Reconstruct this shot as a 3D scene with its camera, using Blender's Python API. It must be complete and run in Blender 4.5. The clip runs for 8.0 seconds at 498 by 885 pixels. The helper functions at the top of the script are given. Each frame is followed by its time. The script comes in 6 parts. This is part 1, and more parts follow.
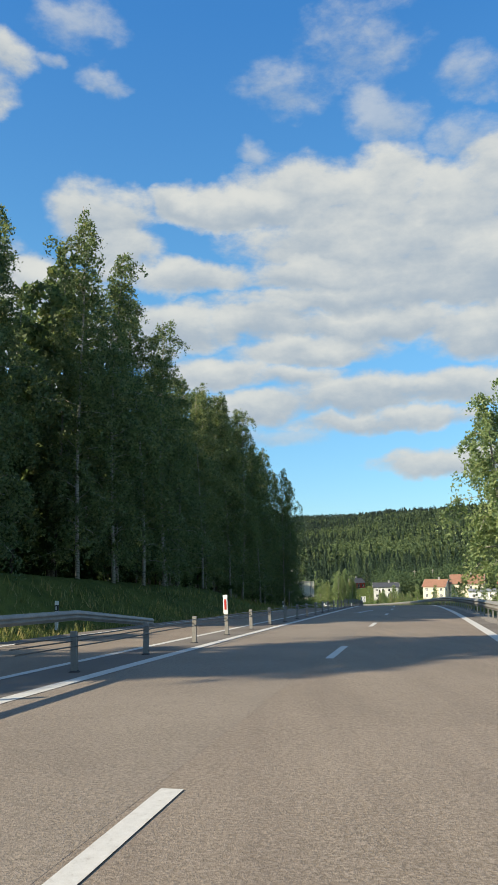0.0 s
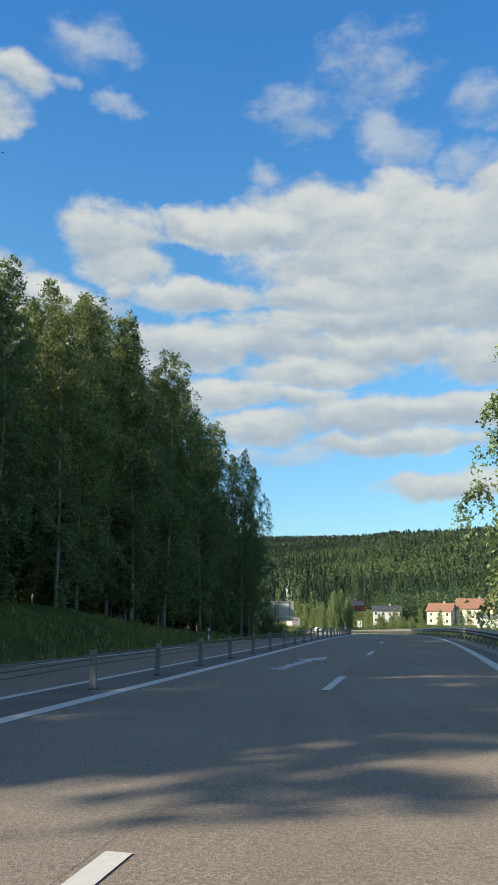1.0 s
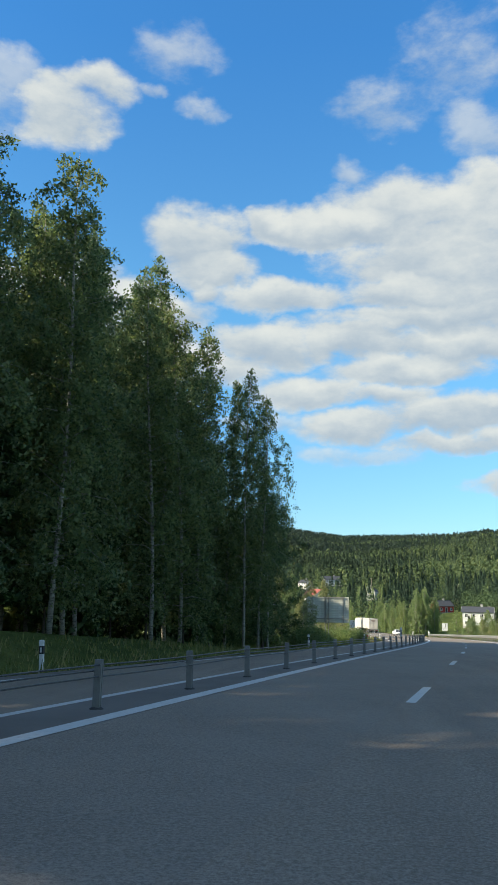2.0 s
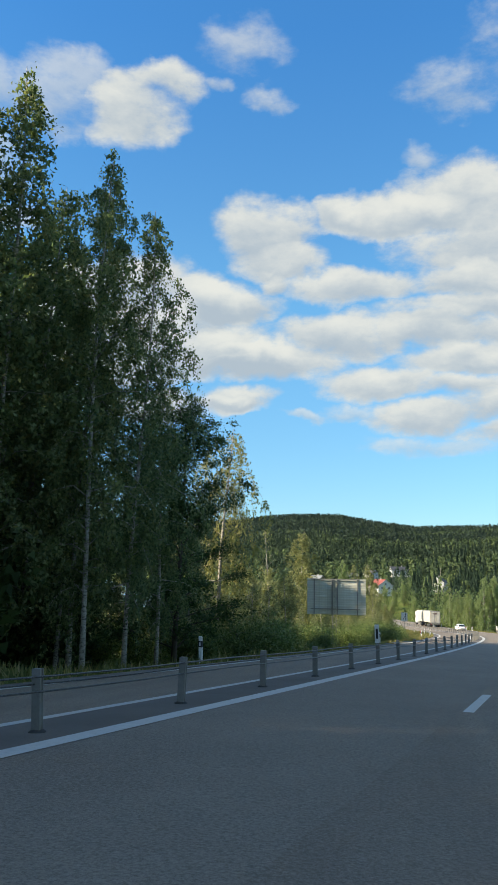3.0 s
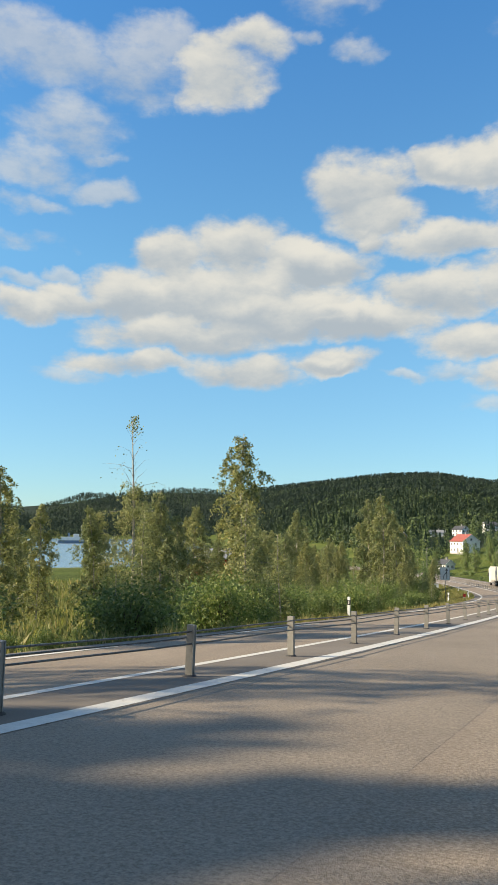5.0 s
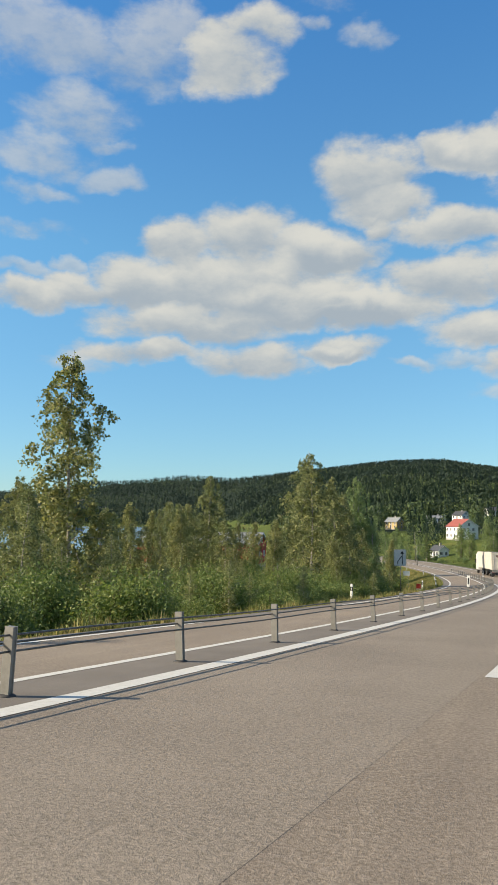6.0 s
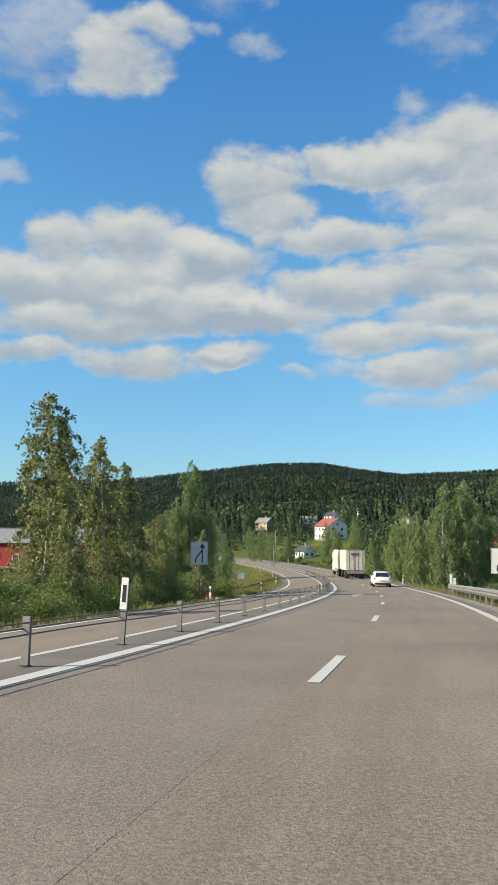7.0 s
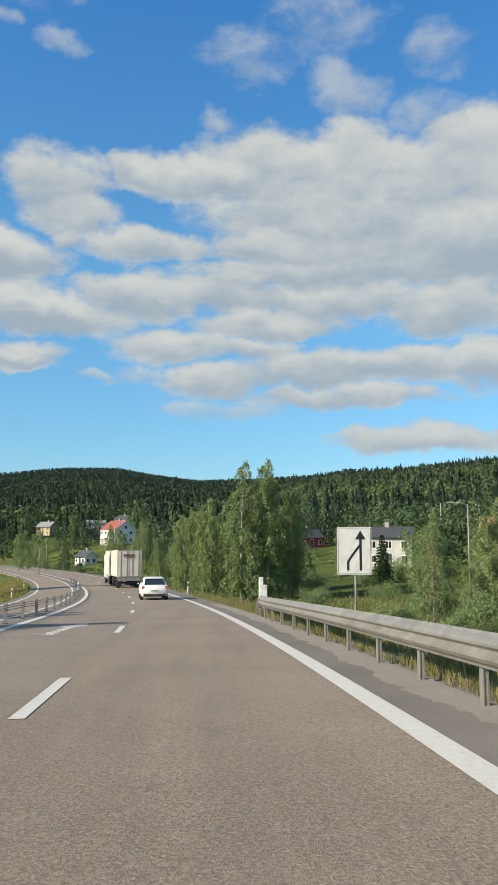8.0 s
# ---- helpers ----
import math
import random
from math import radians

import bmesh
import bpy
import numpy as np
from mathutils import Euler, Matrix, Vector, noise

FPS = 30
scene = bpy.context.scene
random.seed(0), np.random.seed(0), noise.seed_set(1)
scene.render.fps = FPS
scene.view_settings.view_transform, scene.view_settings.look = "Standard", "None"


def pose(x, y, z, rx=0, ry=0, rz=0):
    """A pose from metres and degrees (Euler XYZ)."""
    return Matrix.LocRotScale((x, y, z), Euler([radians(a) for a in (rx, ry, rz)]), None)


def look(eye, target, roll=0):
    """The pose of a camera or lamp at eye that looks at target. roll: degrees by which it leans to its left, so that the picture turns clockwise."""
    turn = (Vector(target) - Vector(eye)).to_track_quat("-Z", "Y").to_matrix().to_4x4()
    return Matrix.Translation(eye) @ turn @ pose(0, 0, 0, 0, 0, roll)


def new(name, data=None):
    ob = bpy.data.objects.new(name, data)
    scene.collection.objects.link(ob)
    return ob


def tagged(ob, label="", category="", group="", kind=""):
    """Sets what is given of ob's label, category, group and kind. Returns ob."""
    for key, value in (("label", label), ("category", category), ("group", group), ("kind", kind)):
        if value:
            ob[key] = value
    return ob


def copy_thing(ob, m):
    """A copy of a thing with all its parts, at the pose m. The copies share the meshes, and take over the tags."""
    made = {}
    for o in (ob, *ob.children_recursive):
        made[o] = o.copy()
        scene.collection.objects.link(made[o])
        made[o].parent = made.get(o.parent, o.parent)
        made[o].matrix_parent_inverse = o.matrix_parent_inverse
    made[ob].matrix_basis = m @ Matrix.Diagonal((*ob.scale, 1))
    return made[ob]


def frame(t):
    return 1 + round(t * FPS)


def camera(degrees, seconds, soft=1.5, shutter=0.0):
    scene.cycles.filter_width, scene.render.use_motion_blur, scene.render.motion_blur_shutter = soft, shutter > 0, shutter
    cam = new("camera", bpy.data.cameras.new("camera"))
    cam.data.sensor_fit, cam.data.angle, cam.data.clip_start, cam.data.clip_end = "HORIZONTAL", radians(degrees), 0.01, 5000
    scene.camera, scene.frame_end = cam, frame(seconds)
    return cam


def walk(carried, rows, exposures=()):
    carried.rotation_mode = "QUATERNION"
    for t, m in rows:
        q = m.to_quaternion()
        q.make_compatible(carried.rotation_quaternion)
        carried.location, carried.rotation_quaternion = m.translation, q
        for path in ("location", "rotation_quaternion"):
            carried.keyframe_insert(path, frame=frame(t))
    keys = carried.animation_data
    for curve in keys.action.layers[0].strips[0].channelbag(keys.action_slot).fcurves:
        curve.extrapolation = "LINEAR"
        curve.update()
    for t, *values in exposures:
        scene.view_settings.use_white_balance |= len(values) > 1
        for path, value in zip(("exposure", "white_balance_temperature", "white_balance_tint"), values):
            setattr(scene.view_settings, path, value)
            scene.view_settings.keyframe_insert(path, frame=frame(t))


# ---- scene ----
cam = camera(36.35, 8.0, 1.2)
PATH = [
    (0.0, pose(-1.44, -7.18, 1.46, 98.94, 0.80, -0.24)),
    (0.5, pose(1.24, 4.88, 1.05, 100.23, 0.18, -1.33)),
    (1.0, pose(3.95, 17.01, 0.58, 100.44, -0.40, -0.03)),
    (1.5, pose(6.54, 29.26, 0.08, 100.51, -0.84, 3.32)),
    (3.0, pose(13.82, 65.60, -1.56, 99.65, -1.15, 11.95)),
    (3.5, pose(15.98, 77.50, -2.25, 99.27, -1.33, 13.98)),
    (4.0, pose(18.07, 89.61, -2.98, 98.27, -0.74, 14.10)),
    (4.5, pose(19.99, 101.90, -3.72, 97.68, -0.39, 15.65)),
    (5.0, pose(21.70, 114.17, -4.46, 96.83, -0.37, 19.66)),
    (6.5, pose(25.50, 151.03, -6.74, 95.72, -0.30, 20.26)),
    (7.0, pose(26.25, 163.46, -7.52, 96.30, -0.29, 11.49)),
    (7.5, pose(26.83, 176.17, -8.30, 96.55, 0.20, 3.14)),
    (8.0, pose(26.95, 188.94, -9.09, 96.89, 0.08, -3.70)),
]
LIGHTING = [(0.0, 0.82, 6250, 6), (1.0, 0.80, 6150, 5), (1.5, 0.92, 6150, 4), (3.0, 0.98, 6350, 5), (3.5, 0.94, 6500, 6), (4.0, 0.80, 6450, 6), (4.5, 1.0, 6700, 7), (5.2, 0.84, 6750, 7), (6.5, 0.73, 6350, 6),
            (8.0, 0.68, 6200, 5)]
walk(cam, PATH, LIGHTING)

# ---- light ----
SUN_AZ, SUN_EL = 116.0, 30.0  # degrees to the left of +y, and above the horizon


def heading(az, el=0.0):
    """The direction az degrees to the left of +y and el degrees up."""
    a, e = radians(az), radians(el)
    return Vector((-math.sin(a) * math.cos(e), math.cos(a) * math.cos(e), math.sin(e)))


sun = new("sun", bpy.data.lights.new("sun", "SUN"))
sun.data.energy, sun.data.angle, sun.data.color = 5.0, radians(0.6), (1.0, 0.84, 0.63)
sun.matrix_world = look(heading(SUN_AZ, SUN_EL) * 100, (0, 0, 0))

# clouds: azimuth, elevation, half width, half height (degrees), thickness
BANK = [
    (-5.0, 27.0, 4.5, 2.2, 1), (-10.9, 27.0, 3.6, 2.3, 1), (0.3, 26.2, 4.5, 1.4, 1), (4.8, 26.2, 1.7, 1.2, 0.95), (-9.0, 23.8, 7.1, 2.4, 1),
    (-16.0, 24.8, 4.7, 2.7, 1), (-21.6, 26.6, 3.4, 3.0, 1), (-22.2, 21.7, 4.7, 4.2, 1), (-14.2, 20.9, 9.4, 2.7, 1), (-5.0, 21.2, 3.9, 1.2, 1),
    (4.2, 21.2, 4.5, 1.1, 0.95), (10.2, 21.7, 1.2, 0.8, 0.8), (10.7, 25.2, 3.4, 1.9, 1), (9.4, 23.2, 2.7, 1.1, 0.9), (-19.1, 16.6, 4.5, 2.0, 1),
    (-10.7, 17.4, 6.2, 1.4, 1),
]
LOWER = [
    (14.1, 20.3, 2.5, 1.5, 1), (12.5, 15.7, 5.1, 1.3, 0.95), (14.2, 17.1, 2.3, 1.1, 0.9), (5.5, 17.6, 4.1, 1.6, 1), (-1.9, 17.9, 4.7, 1.4, 0.95),
    (-5.4, 15.7, 5.2, 1.1, 0.95), (2.4, 14.1, 3.7, 1.2, 0.95), (-4.1, 13.7, 3.8, 0.8, 0.8), (-1.1, 11.5, 3.4, 1.1, 0.95), (-8.9, 12.2, 6.3, 1.3, 0.95),
    (-16.7, 12.5, 5.2, 1.2, 0.95), (-21.8, 12.0, 2.4, 1.9, 0.95), (-10.6, 10.3, 7.5, 0.8, 0.8), (13.6, 12.6, 2.7, 0.6, 0.8), (-16.6, 7.0, 6.1, 1.0, 0.85),
    (-6.3, 19.3, 6.8, 1.1, 0.9),
]
WISPS = [
    (-11.9, 31.6, 2.4, 1.9, 0.62), (-12.8, 28.8, 1.7, 0.9, 0.5), (-3.3, 34.4, 2.7, 1.4, 0.42), (-9.2, 35.5, 2.2, 1.2, 0.34), (-18.7, 33.6, 1.6, 1.2, 0.4),
    (-18.3, 29.6, 2.3, 1.5, 0.55), (-1.4, 29.8, 1.6, 0.7, 0.5), (11.0, 34.4, 1.4, 0.6, 0.42), (-1.9, 9.5, 5.1, 0.7, 0.6), (4.0, 12.0, 2.5, 0.5, 0.62),
    (7.8, 11.8, 1.2, 0.3, 0.62), (-10.1, 36.4, 3.1, 2.2, 0.36), (13.1, 37.5, 2.2, 1.5, 0.36), (-3.5, 33.9, 2.2, 1.5, 0.42), (-18.0, 33.6, 1.5, 1.1, 0.4),
    (11.0, 33.8, 1.3, 0.5, 0.42),
]
WESTERN = [
    (20.7, 21.2, 3.1, 2.0, 1), (26.0, 20.6, 2.3, 1.8, 1), (14.9, 20.1, 3.7, 1.8, 1), (21.6, 17.8, 8.5, 2.1, 1), (29.0, 17.7, 3.3, 1.9, 1),
    (33.2, 16.9, 2.5, 1.1, 0.9), (17.2, 16.2, 6.3, 1.6, 1), (11.0, 15.9, 4.5, 1.4, 0.95), (24.5, 14.9, 6.3, 1.3, 0.95), (28.4, 12.7, 4.6, 0.8, 0.8),
    (20.1, 12.4, 3.8, 1.2, 0.85), (12.8, 13.0, 2.5, 0.8, 0.85), (36.8, 16.2, 3.1, 0.9, 0.85), (21.8, 32.7, 3.0, 2.1, 0.8), (20.4, 34.8, 3.4, 1.1, 0.76),
]
VEIL = [
    (35.6, 33.0, 4.8, 2.0, 0.66), (29.3, 32.6, 3.4, 2.2, 0.7), (38.2, 34.3, 2.9, 1.3, 0.56), (27.2, 34.5, 2.7, 1.3, 0.66), (15.2, 34.8, 0.7, 0.5, 0.66),
    (33.6, 28.7, 3.0, 1.8, 0.6), (36.5, 25.9, 3.0, 1.6, 0.56), (31.3, 24.6, 1.8, 0.8, 0.58), (36.3, 23.1, 2.3, 0.5, 0.45), (37.9, 20.8, 3.4, 0.5, 0.36),
    (37.3, 18.0, 1.9, 0.5, 0.62), (34.4, 18.6, 0.8, 0.4, 0.66), (33.4, 11.8, 2.4, 0.6, 0.45), (10.9, 34.0, 1.5, 0.7, 0.42), (31.4, 27.1, 1.4, 0.5, 0.5),
]
CLOUDS = BANK + LOWER + WISPS + WESTERN + VEIL


def build_sky():
    world = bpy.data.worlds.new("sky")
    scene.world = world
    world.use_nodes = True
    nt = world.node_tree
    nt.nodes.clear()

    def math_node(op, a, b=None, c=None, clamp=False):
        n = nt.nodes.new("ShaderNodeMath")
        n.operation, n.use_clamp = op, clamp
        for i, v in enumerate((a, b, c)):
            if v is None:
                continue
            if isinstance(v, (int, float)):
                n.inputs[i].default_value = v
            else:
                nt.links.new(v, n.inputs[i])
        return n.outputs[0]

    def dot(a, v):
        n = nt.nodes.new("ShaderNodeVectorMath")
        n.operation = "DOT_PRODUCT"
        nt.links.new(a, n.inputs[0])
        n.inputs[1].default_value = v
        return n.outputs["Value"]

    coord = nt.nodes.new("ShaderNodeTexCoord").outputs["Generated"]
    swirl = nt.nodes.new("ShaderNodeTexNoise")
    swirl.inputs["Scale"].default_value, swirl.inputs["Detail"].default_value = 16.0, 5
    nt.links.new(coord, swirl.inputs["Vector"])
    bent = nt.nodes.new("ShaderNodeVectorMath")
    bent.operation = "MULTIPLY_ADD"
    nt.links.new(swirl.outputs["Color"], bent.inputs[0])
    bent.inputs[1].default_value = (0.07, 0.07, 0.05)
    nt.links.new(coord, bent.inputs[2])
    off = nt.nodes.new("ShaderNodeVectorMath")
    off.operation = "SUBTRACT"
    nt.links.new(bent.outputs[0], off.inputs[0])
    off.inputs[1].default_value = (0.035, 0.035, 0.025)
    warped = off.outputs[0]
    sky = nt.nodes.new("ShaderNodeTexSky")
    sky.sky_type, sky.sun_disc = "NISHITA", False
    sky.sun_elevation, sky.sun_rotation = radians(SUN_EL), radians(-SUN_AZ)
    sky.altitude, sky.air_density, sky.dust_density, sky.ozone_density = 200, 1.0, 0.1, 3.0

    def noise_tex(scale, detail, rough, stretch):
        m = nt.nodes.new("ShaderNodeMapping")
        m.inputs["Scale"].default_value = stretch
        nt.links.new(coord, m.inputs["Vector"])
        n = nt.nodes.new("ShaderNodeTexNoise")
        n.inputs["Scale"].default_value = scale
        n.inputs["Detail"].default_value = detail
        n.inputs["Roughness"].default_value = rough
        nt.links.new(m.outputs[0], n.inputs["Vector"])
        return n.outputs["Fac"]

    puffs = noise_tex(15.0, 7, 0.6, (1, 1, 2.0))
    tufts = noise_tex(40.0, 6, 0.62, (1, 1, 1.7))
    mass, lit, veil = None, None, None
    for az, el, w, h, thick in CLOUDS:  # thin tufts stay half transparent
        c = heading(az, el)
        right = heading(az - 90)
        up = right.cross(c)
        u = dot(warped, right / math.sin(radians(w)))
        v = dot(warped, up / math.sin(radians(h)))
        r2 = math_node("MULTIPLY_ADD", u, u, math_node("MULTIPLY", v, v))
        if thick < 0.73:
            m = math_node("MULTIPLY", math_node("SUBTRACT", 1.55, r2), 0.2 + 1.1 * thick)
            veil = m if veil is None else math_node("SMOOTH_MAX", veil, m, 0.25)
        else:
            m = math_node("MULTIPLY", math_node("SUBTRACT", 1.85, r2), thick)
            mass = m if mass is None else math_node("SMOOTH_MAX", mass, m, 0.25)
        side = math_node("MULTIPLY", math_node("MULTIPLY", math_node("SUBTRACT", 1.4, r2, clamp=True), v), thick)
        lit = side if lit is None else math_node("ADD", lit, side)
    # beyond named clouds, unseen broken cover added all round and overhead for neutral fill
    ahead = nt.nodes.new("ShaderNodeMapRange")
    ahead.inputs["From Min"].default_value, ahead.inputs["From Max"].default_value = 0.80, 0.62
    nt.links.new(dot(coord, heading(8, 20)), ahead.inputs["Value"])
    mass = math_node("MAXIMUM", mass, math_node("MULTIPLY_ADD", ahead.outputs[0], 1.6, -1.2))
    rough = math_node("ADD", math_node("MULTIPLY", math_node("SUBTRACT", puffs, 0.5), 2.5),
                      math_node("MULTIPLY", math_node("SUBTRACT", tufts, 0.5), 0.7))
    dens = math_node("ADD", math_node("MAXIMUM", mass, -1.2), rough)
    cover = nt.nodes.new("ShaderNodeMapRange")
    cover.interpolation_type = "SMOOTHSTEP"
    cover.inputs["From Min"].default_value, cover.inputs["From Max"].default_value = -0.10, 1.25
    nt.links.new(dens, cover.inputs["Value"])
    thin = nt.nodes.new("ShaderNodeMapRange")
    thin.interpolation_type = "SMOOTHSTEP"
    thin.inputs["From Min"].default_value, thin.inputs["From Max"].default_value = -0.35, 1.7
    nt.links.new(math_node("ADD", math_node("MAXIMUM", veil, -1.4), math_node("MULTIPLY", rough, 1.6)), thin.inputs["Value"])
    covered = math_node("MAXIMUM", cover.outputs[0], math_node("MULTIPLY", thin.outputs[0], 0.62))
    shade = nt.nodes.new("ShaderNodeMapRange")
    shade.interpolation_type = "SMOOTHSTEP"
    shade.inputs["From Min"].default_value, shade.inputs["From Max"].default_value = -0.5, 0.6
    nt.links.new(math_node("ADD", math_node("MULTIPLY", lit, 0.5), math_node("MULTIPLY_ADD", math_node("SUBTRACT", tufts, 0.5), 0.3, math_node("MULTIPLY", math_node("SUBTRACT", puffs, 0.5), 1.1))), shade.inputs["Value"])
    cloud = nt.nodes.new("ShaderNodeMix")
    cloud.data_type = "RGBA"
    nt.links.new(shade.outputs[0], cloud.inputs[0])
    cloud.inputs[6].default_value = (0.27, 0.30, 0.335, 1)
    cloud.inputs[7].default_value = (0.49, 0.47, 0.43, 1)
    soft = nt.nodes.new("ShaderNodeGamma")
    soft.inputs[1].default_value = 0.8
    nt.links.new(sky.outputs[0], soft.inputs[0])
    blue = nt.nodes.new("ShaderNodeMix")
    blue.data_type, blue.blend_type = "RGBA", "MULTIPLY"
    blue.inputs[0].default_value = 1.0
    level = nt.nodes.new("ShaderNodeSeparateXYZ")  # paler towards the horizon
    nt.links.new(coord, level.inputs[0])
    gain = nt.nodes.new("ShaderNodeValToRGB")
    gain.color_ramp.elements.new(0.5)
    for e, (at, c) in zip(gain.color_ramp.elements, SKY_GAIN):
        e.position, e.color = at, (*c, 1)
    nt.links.new(level.outputs["Z"], gain.inputs[0])
    nt.links.new(gain.outputs[0], blue.inputs[7])
    nt.links.new(soft.outputs[0], blue.inputs[6])
    mix = nt.nodes.new("ShaderNodeMix")
    mix.data_type = "RGBA"
    nt.links.new(math_node("MULTIPLY", covered, 0.95), mix.inputs[0])
    nt.links.new(blue.outputs[2], mix.inputs[6])
    nt.links.new(cloud.outputs[2], mix.inputs[7])
    back = nt.nodes.new("ShaderNodeBackground")
    back.inputs["Strength"].default_value = 0.9
    nt.links.new(mix.outputs[2], back.inputs["Color"])
    out = nt.nodes.new("ShaderNodeOutputWorld")
    nt.links.new(back.outputs[0], out.inputs["Surface"])


SKY_GAIN = [(0.0, (0.083, 0.108, 0.124)), (0.34, (0.086, 0.144, 0.166)), (0.62, (0.053, 0.122, 0.180))]
build_sky()


# ---- materials ----
MATS = {}


class Mat:
    """A small builder of node materials."""

    def __init__(self, name):
        self.m = bpy.data.materials.new(name)
        self.m.use_nodes = True
        self.nt = self.m.node_tree
        self.bsdf = self.nt.nodes["Principled BSDF"]
        self.out = self.nt.nodes["Material Output"]
        self.coord = self.nt.nodes.new("ShaderNodeTexCoord")
        MATS[name] = self.m

    def put(self, socket, value):
        if isinstance(value, bpy.types.NodeSocket):
            self.nt.links.new(value, socket)
        else:
            socket.default_value = value

    def noise(self, scale, detail=4, rough=0.55, stretch=(1, 1, 1), space="Object"):
        mp = self.nt.nodes.new("ShaderNodeMapping")
        mp.inputs["Scale"].default_value = stretch
        self.nt.links.new(self.coord.outputs[space], mp.inputs["Vector"])
        n = self.nt.nodes.new("ShaderNodeTexNoise")
        n.inputs["Scale"].default_value, n.inputs["Detail"].default_value, n.inputs["Roughness"].default_value = scale, detail, rough
        self.nt.links.new(mp.outputs[0], n.inputs["Vector"])
        return n.outputs["Fac"]

    def island(self):
        return self.nt.nodes.new("ShaderNodeNewGeometry").outputs["Random Per Island"]

    def object_random(self):
        return self.nt.nodes.new("ShaderNodeObjectInfo").outputs["Random"]

    def range(self, v, a, b, c=0.0, d=1.0):
        n = self.nt.nodes.new("ShaderNodeMapRange")
        for i, x in zip(("Value", "From Min", "From Max", "To Min", "To Max"), (v, a, b, c, d)):
            self.put(n.inputs[i], x)
        return n.outputs[0]

    def ramp(self, v, *stops):
        n = self.nt.nodes.new("ShaderNodeValToRGB")
        self.put(n.inputs[0], v)
        el = n.color_ramp.elements
        while len(el) < len(stops):
            el.new(0.5)
        for e, (p, c) in zip(el, stops):
            e.position, e.color = p, (*c, 1)
        return n.outputs[0]

    def mix(self, f, a, b, how="MIX"):
        n = self.nt.nodes.new("ShaderNodeMix")
        n.data_type, n.blend_type = "RGBA", how
        self.put(n.inputs[0], f)
        for i, v in ((6, a), (7, b)):
            self.put(n.inputs[i], (*v, 1) if isinstance(v, tuple) and len(v) == 3 else v)
        return n.outputs[2]

    def add(self, a, b, op="ADD"):
        n = self.nt.nodes.new("ShaderNodeMath")
        n.operation = op
        self.put(n.inputs[0], a)
        self.put(n.inputs[1], b)
        return n.outputs[0]

    def surface(self, color=None, rough=None, metal=None, bump=None, strength=0.3, distance=0.02, spec=None):
        if color is not None:
            self.put(self.bsdf.inputs["Base Color"], (*color, 1) if isinstance(color, tuple) else color)
        if rough is not None:
            self.put(self.bsdf.inputs["Roughness"], rough)
        if metal is not None:
            self.put(self.bsdf.inputs["Metallic"], metal)
        if spec is not None:
            self.put(self.bsdf.inputs["Specular IOR Level"], spec)
        if bump is not None:
            b = self.nt.nodes.new("ShaderNodeBump")
            b.inputs["Strength"].default_value, b.inputs["Distance"].default_value = strength, distance
            self.nt.links.new(bump, b.inputs["Height"])
            self.nt.links.new(b.outputs[0], self.bsdf.inputs["Normal"])
        return self.m


def leaf_material(name, dark, light, through_light=0.35, yellow=None, gloss=0.25):
    """Leaves: thin, slightly glossy, letting light through, each with its own tint."""
    b = Mat(name)
    r = b.island()
    col = b.ramp(r, (0.0, dark), (0.75, light), (1.0, yellow or light))
    tint = b.ramp(b.object_random(), (0.0, (0.86, 0.92, 0.9)), (1.0, (1.1, 1.06, 0.95)))
    clump = b.ramp(b.noise(0.5, 2), (0.3, (0.8, 0.84, 0.85)), (0.7, (1.15, 1.1, 1.0)))
    col = b.mix(1.0, b.mix(1.0, col, tint, "MULTIPLY"), clump, "MULTIPLY")
    b.surface(col, 0.55, spec=gloss)
    tr = b.nt.nodes.new("ShaderNodeBsdfTranslucent")
    b.nt.links.new(b.mix(1.0, col, (1.15, 1.22, 0.8), "MULTIPLY"), tr.inputs["Color"])
    mx = b.nt.nodes.new("ShaderNodeMixShader")
    mx.inputs[0].default_value = through_light
    b.nt.links.new(b.bsdf.outputs[0], mx.inputs[1])
    b.nt.links.new(tr.outputs[0], mx.inputs[2])
    b.nt.links.new(mx.outputs[0], b.out.inputs["Surface"])
    return b.m


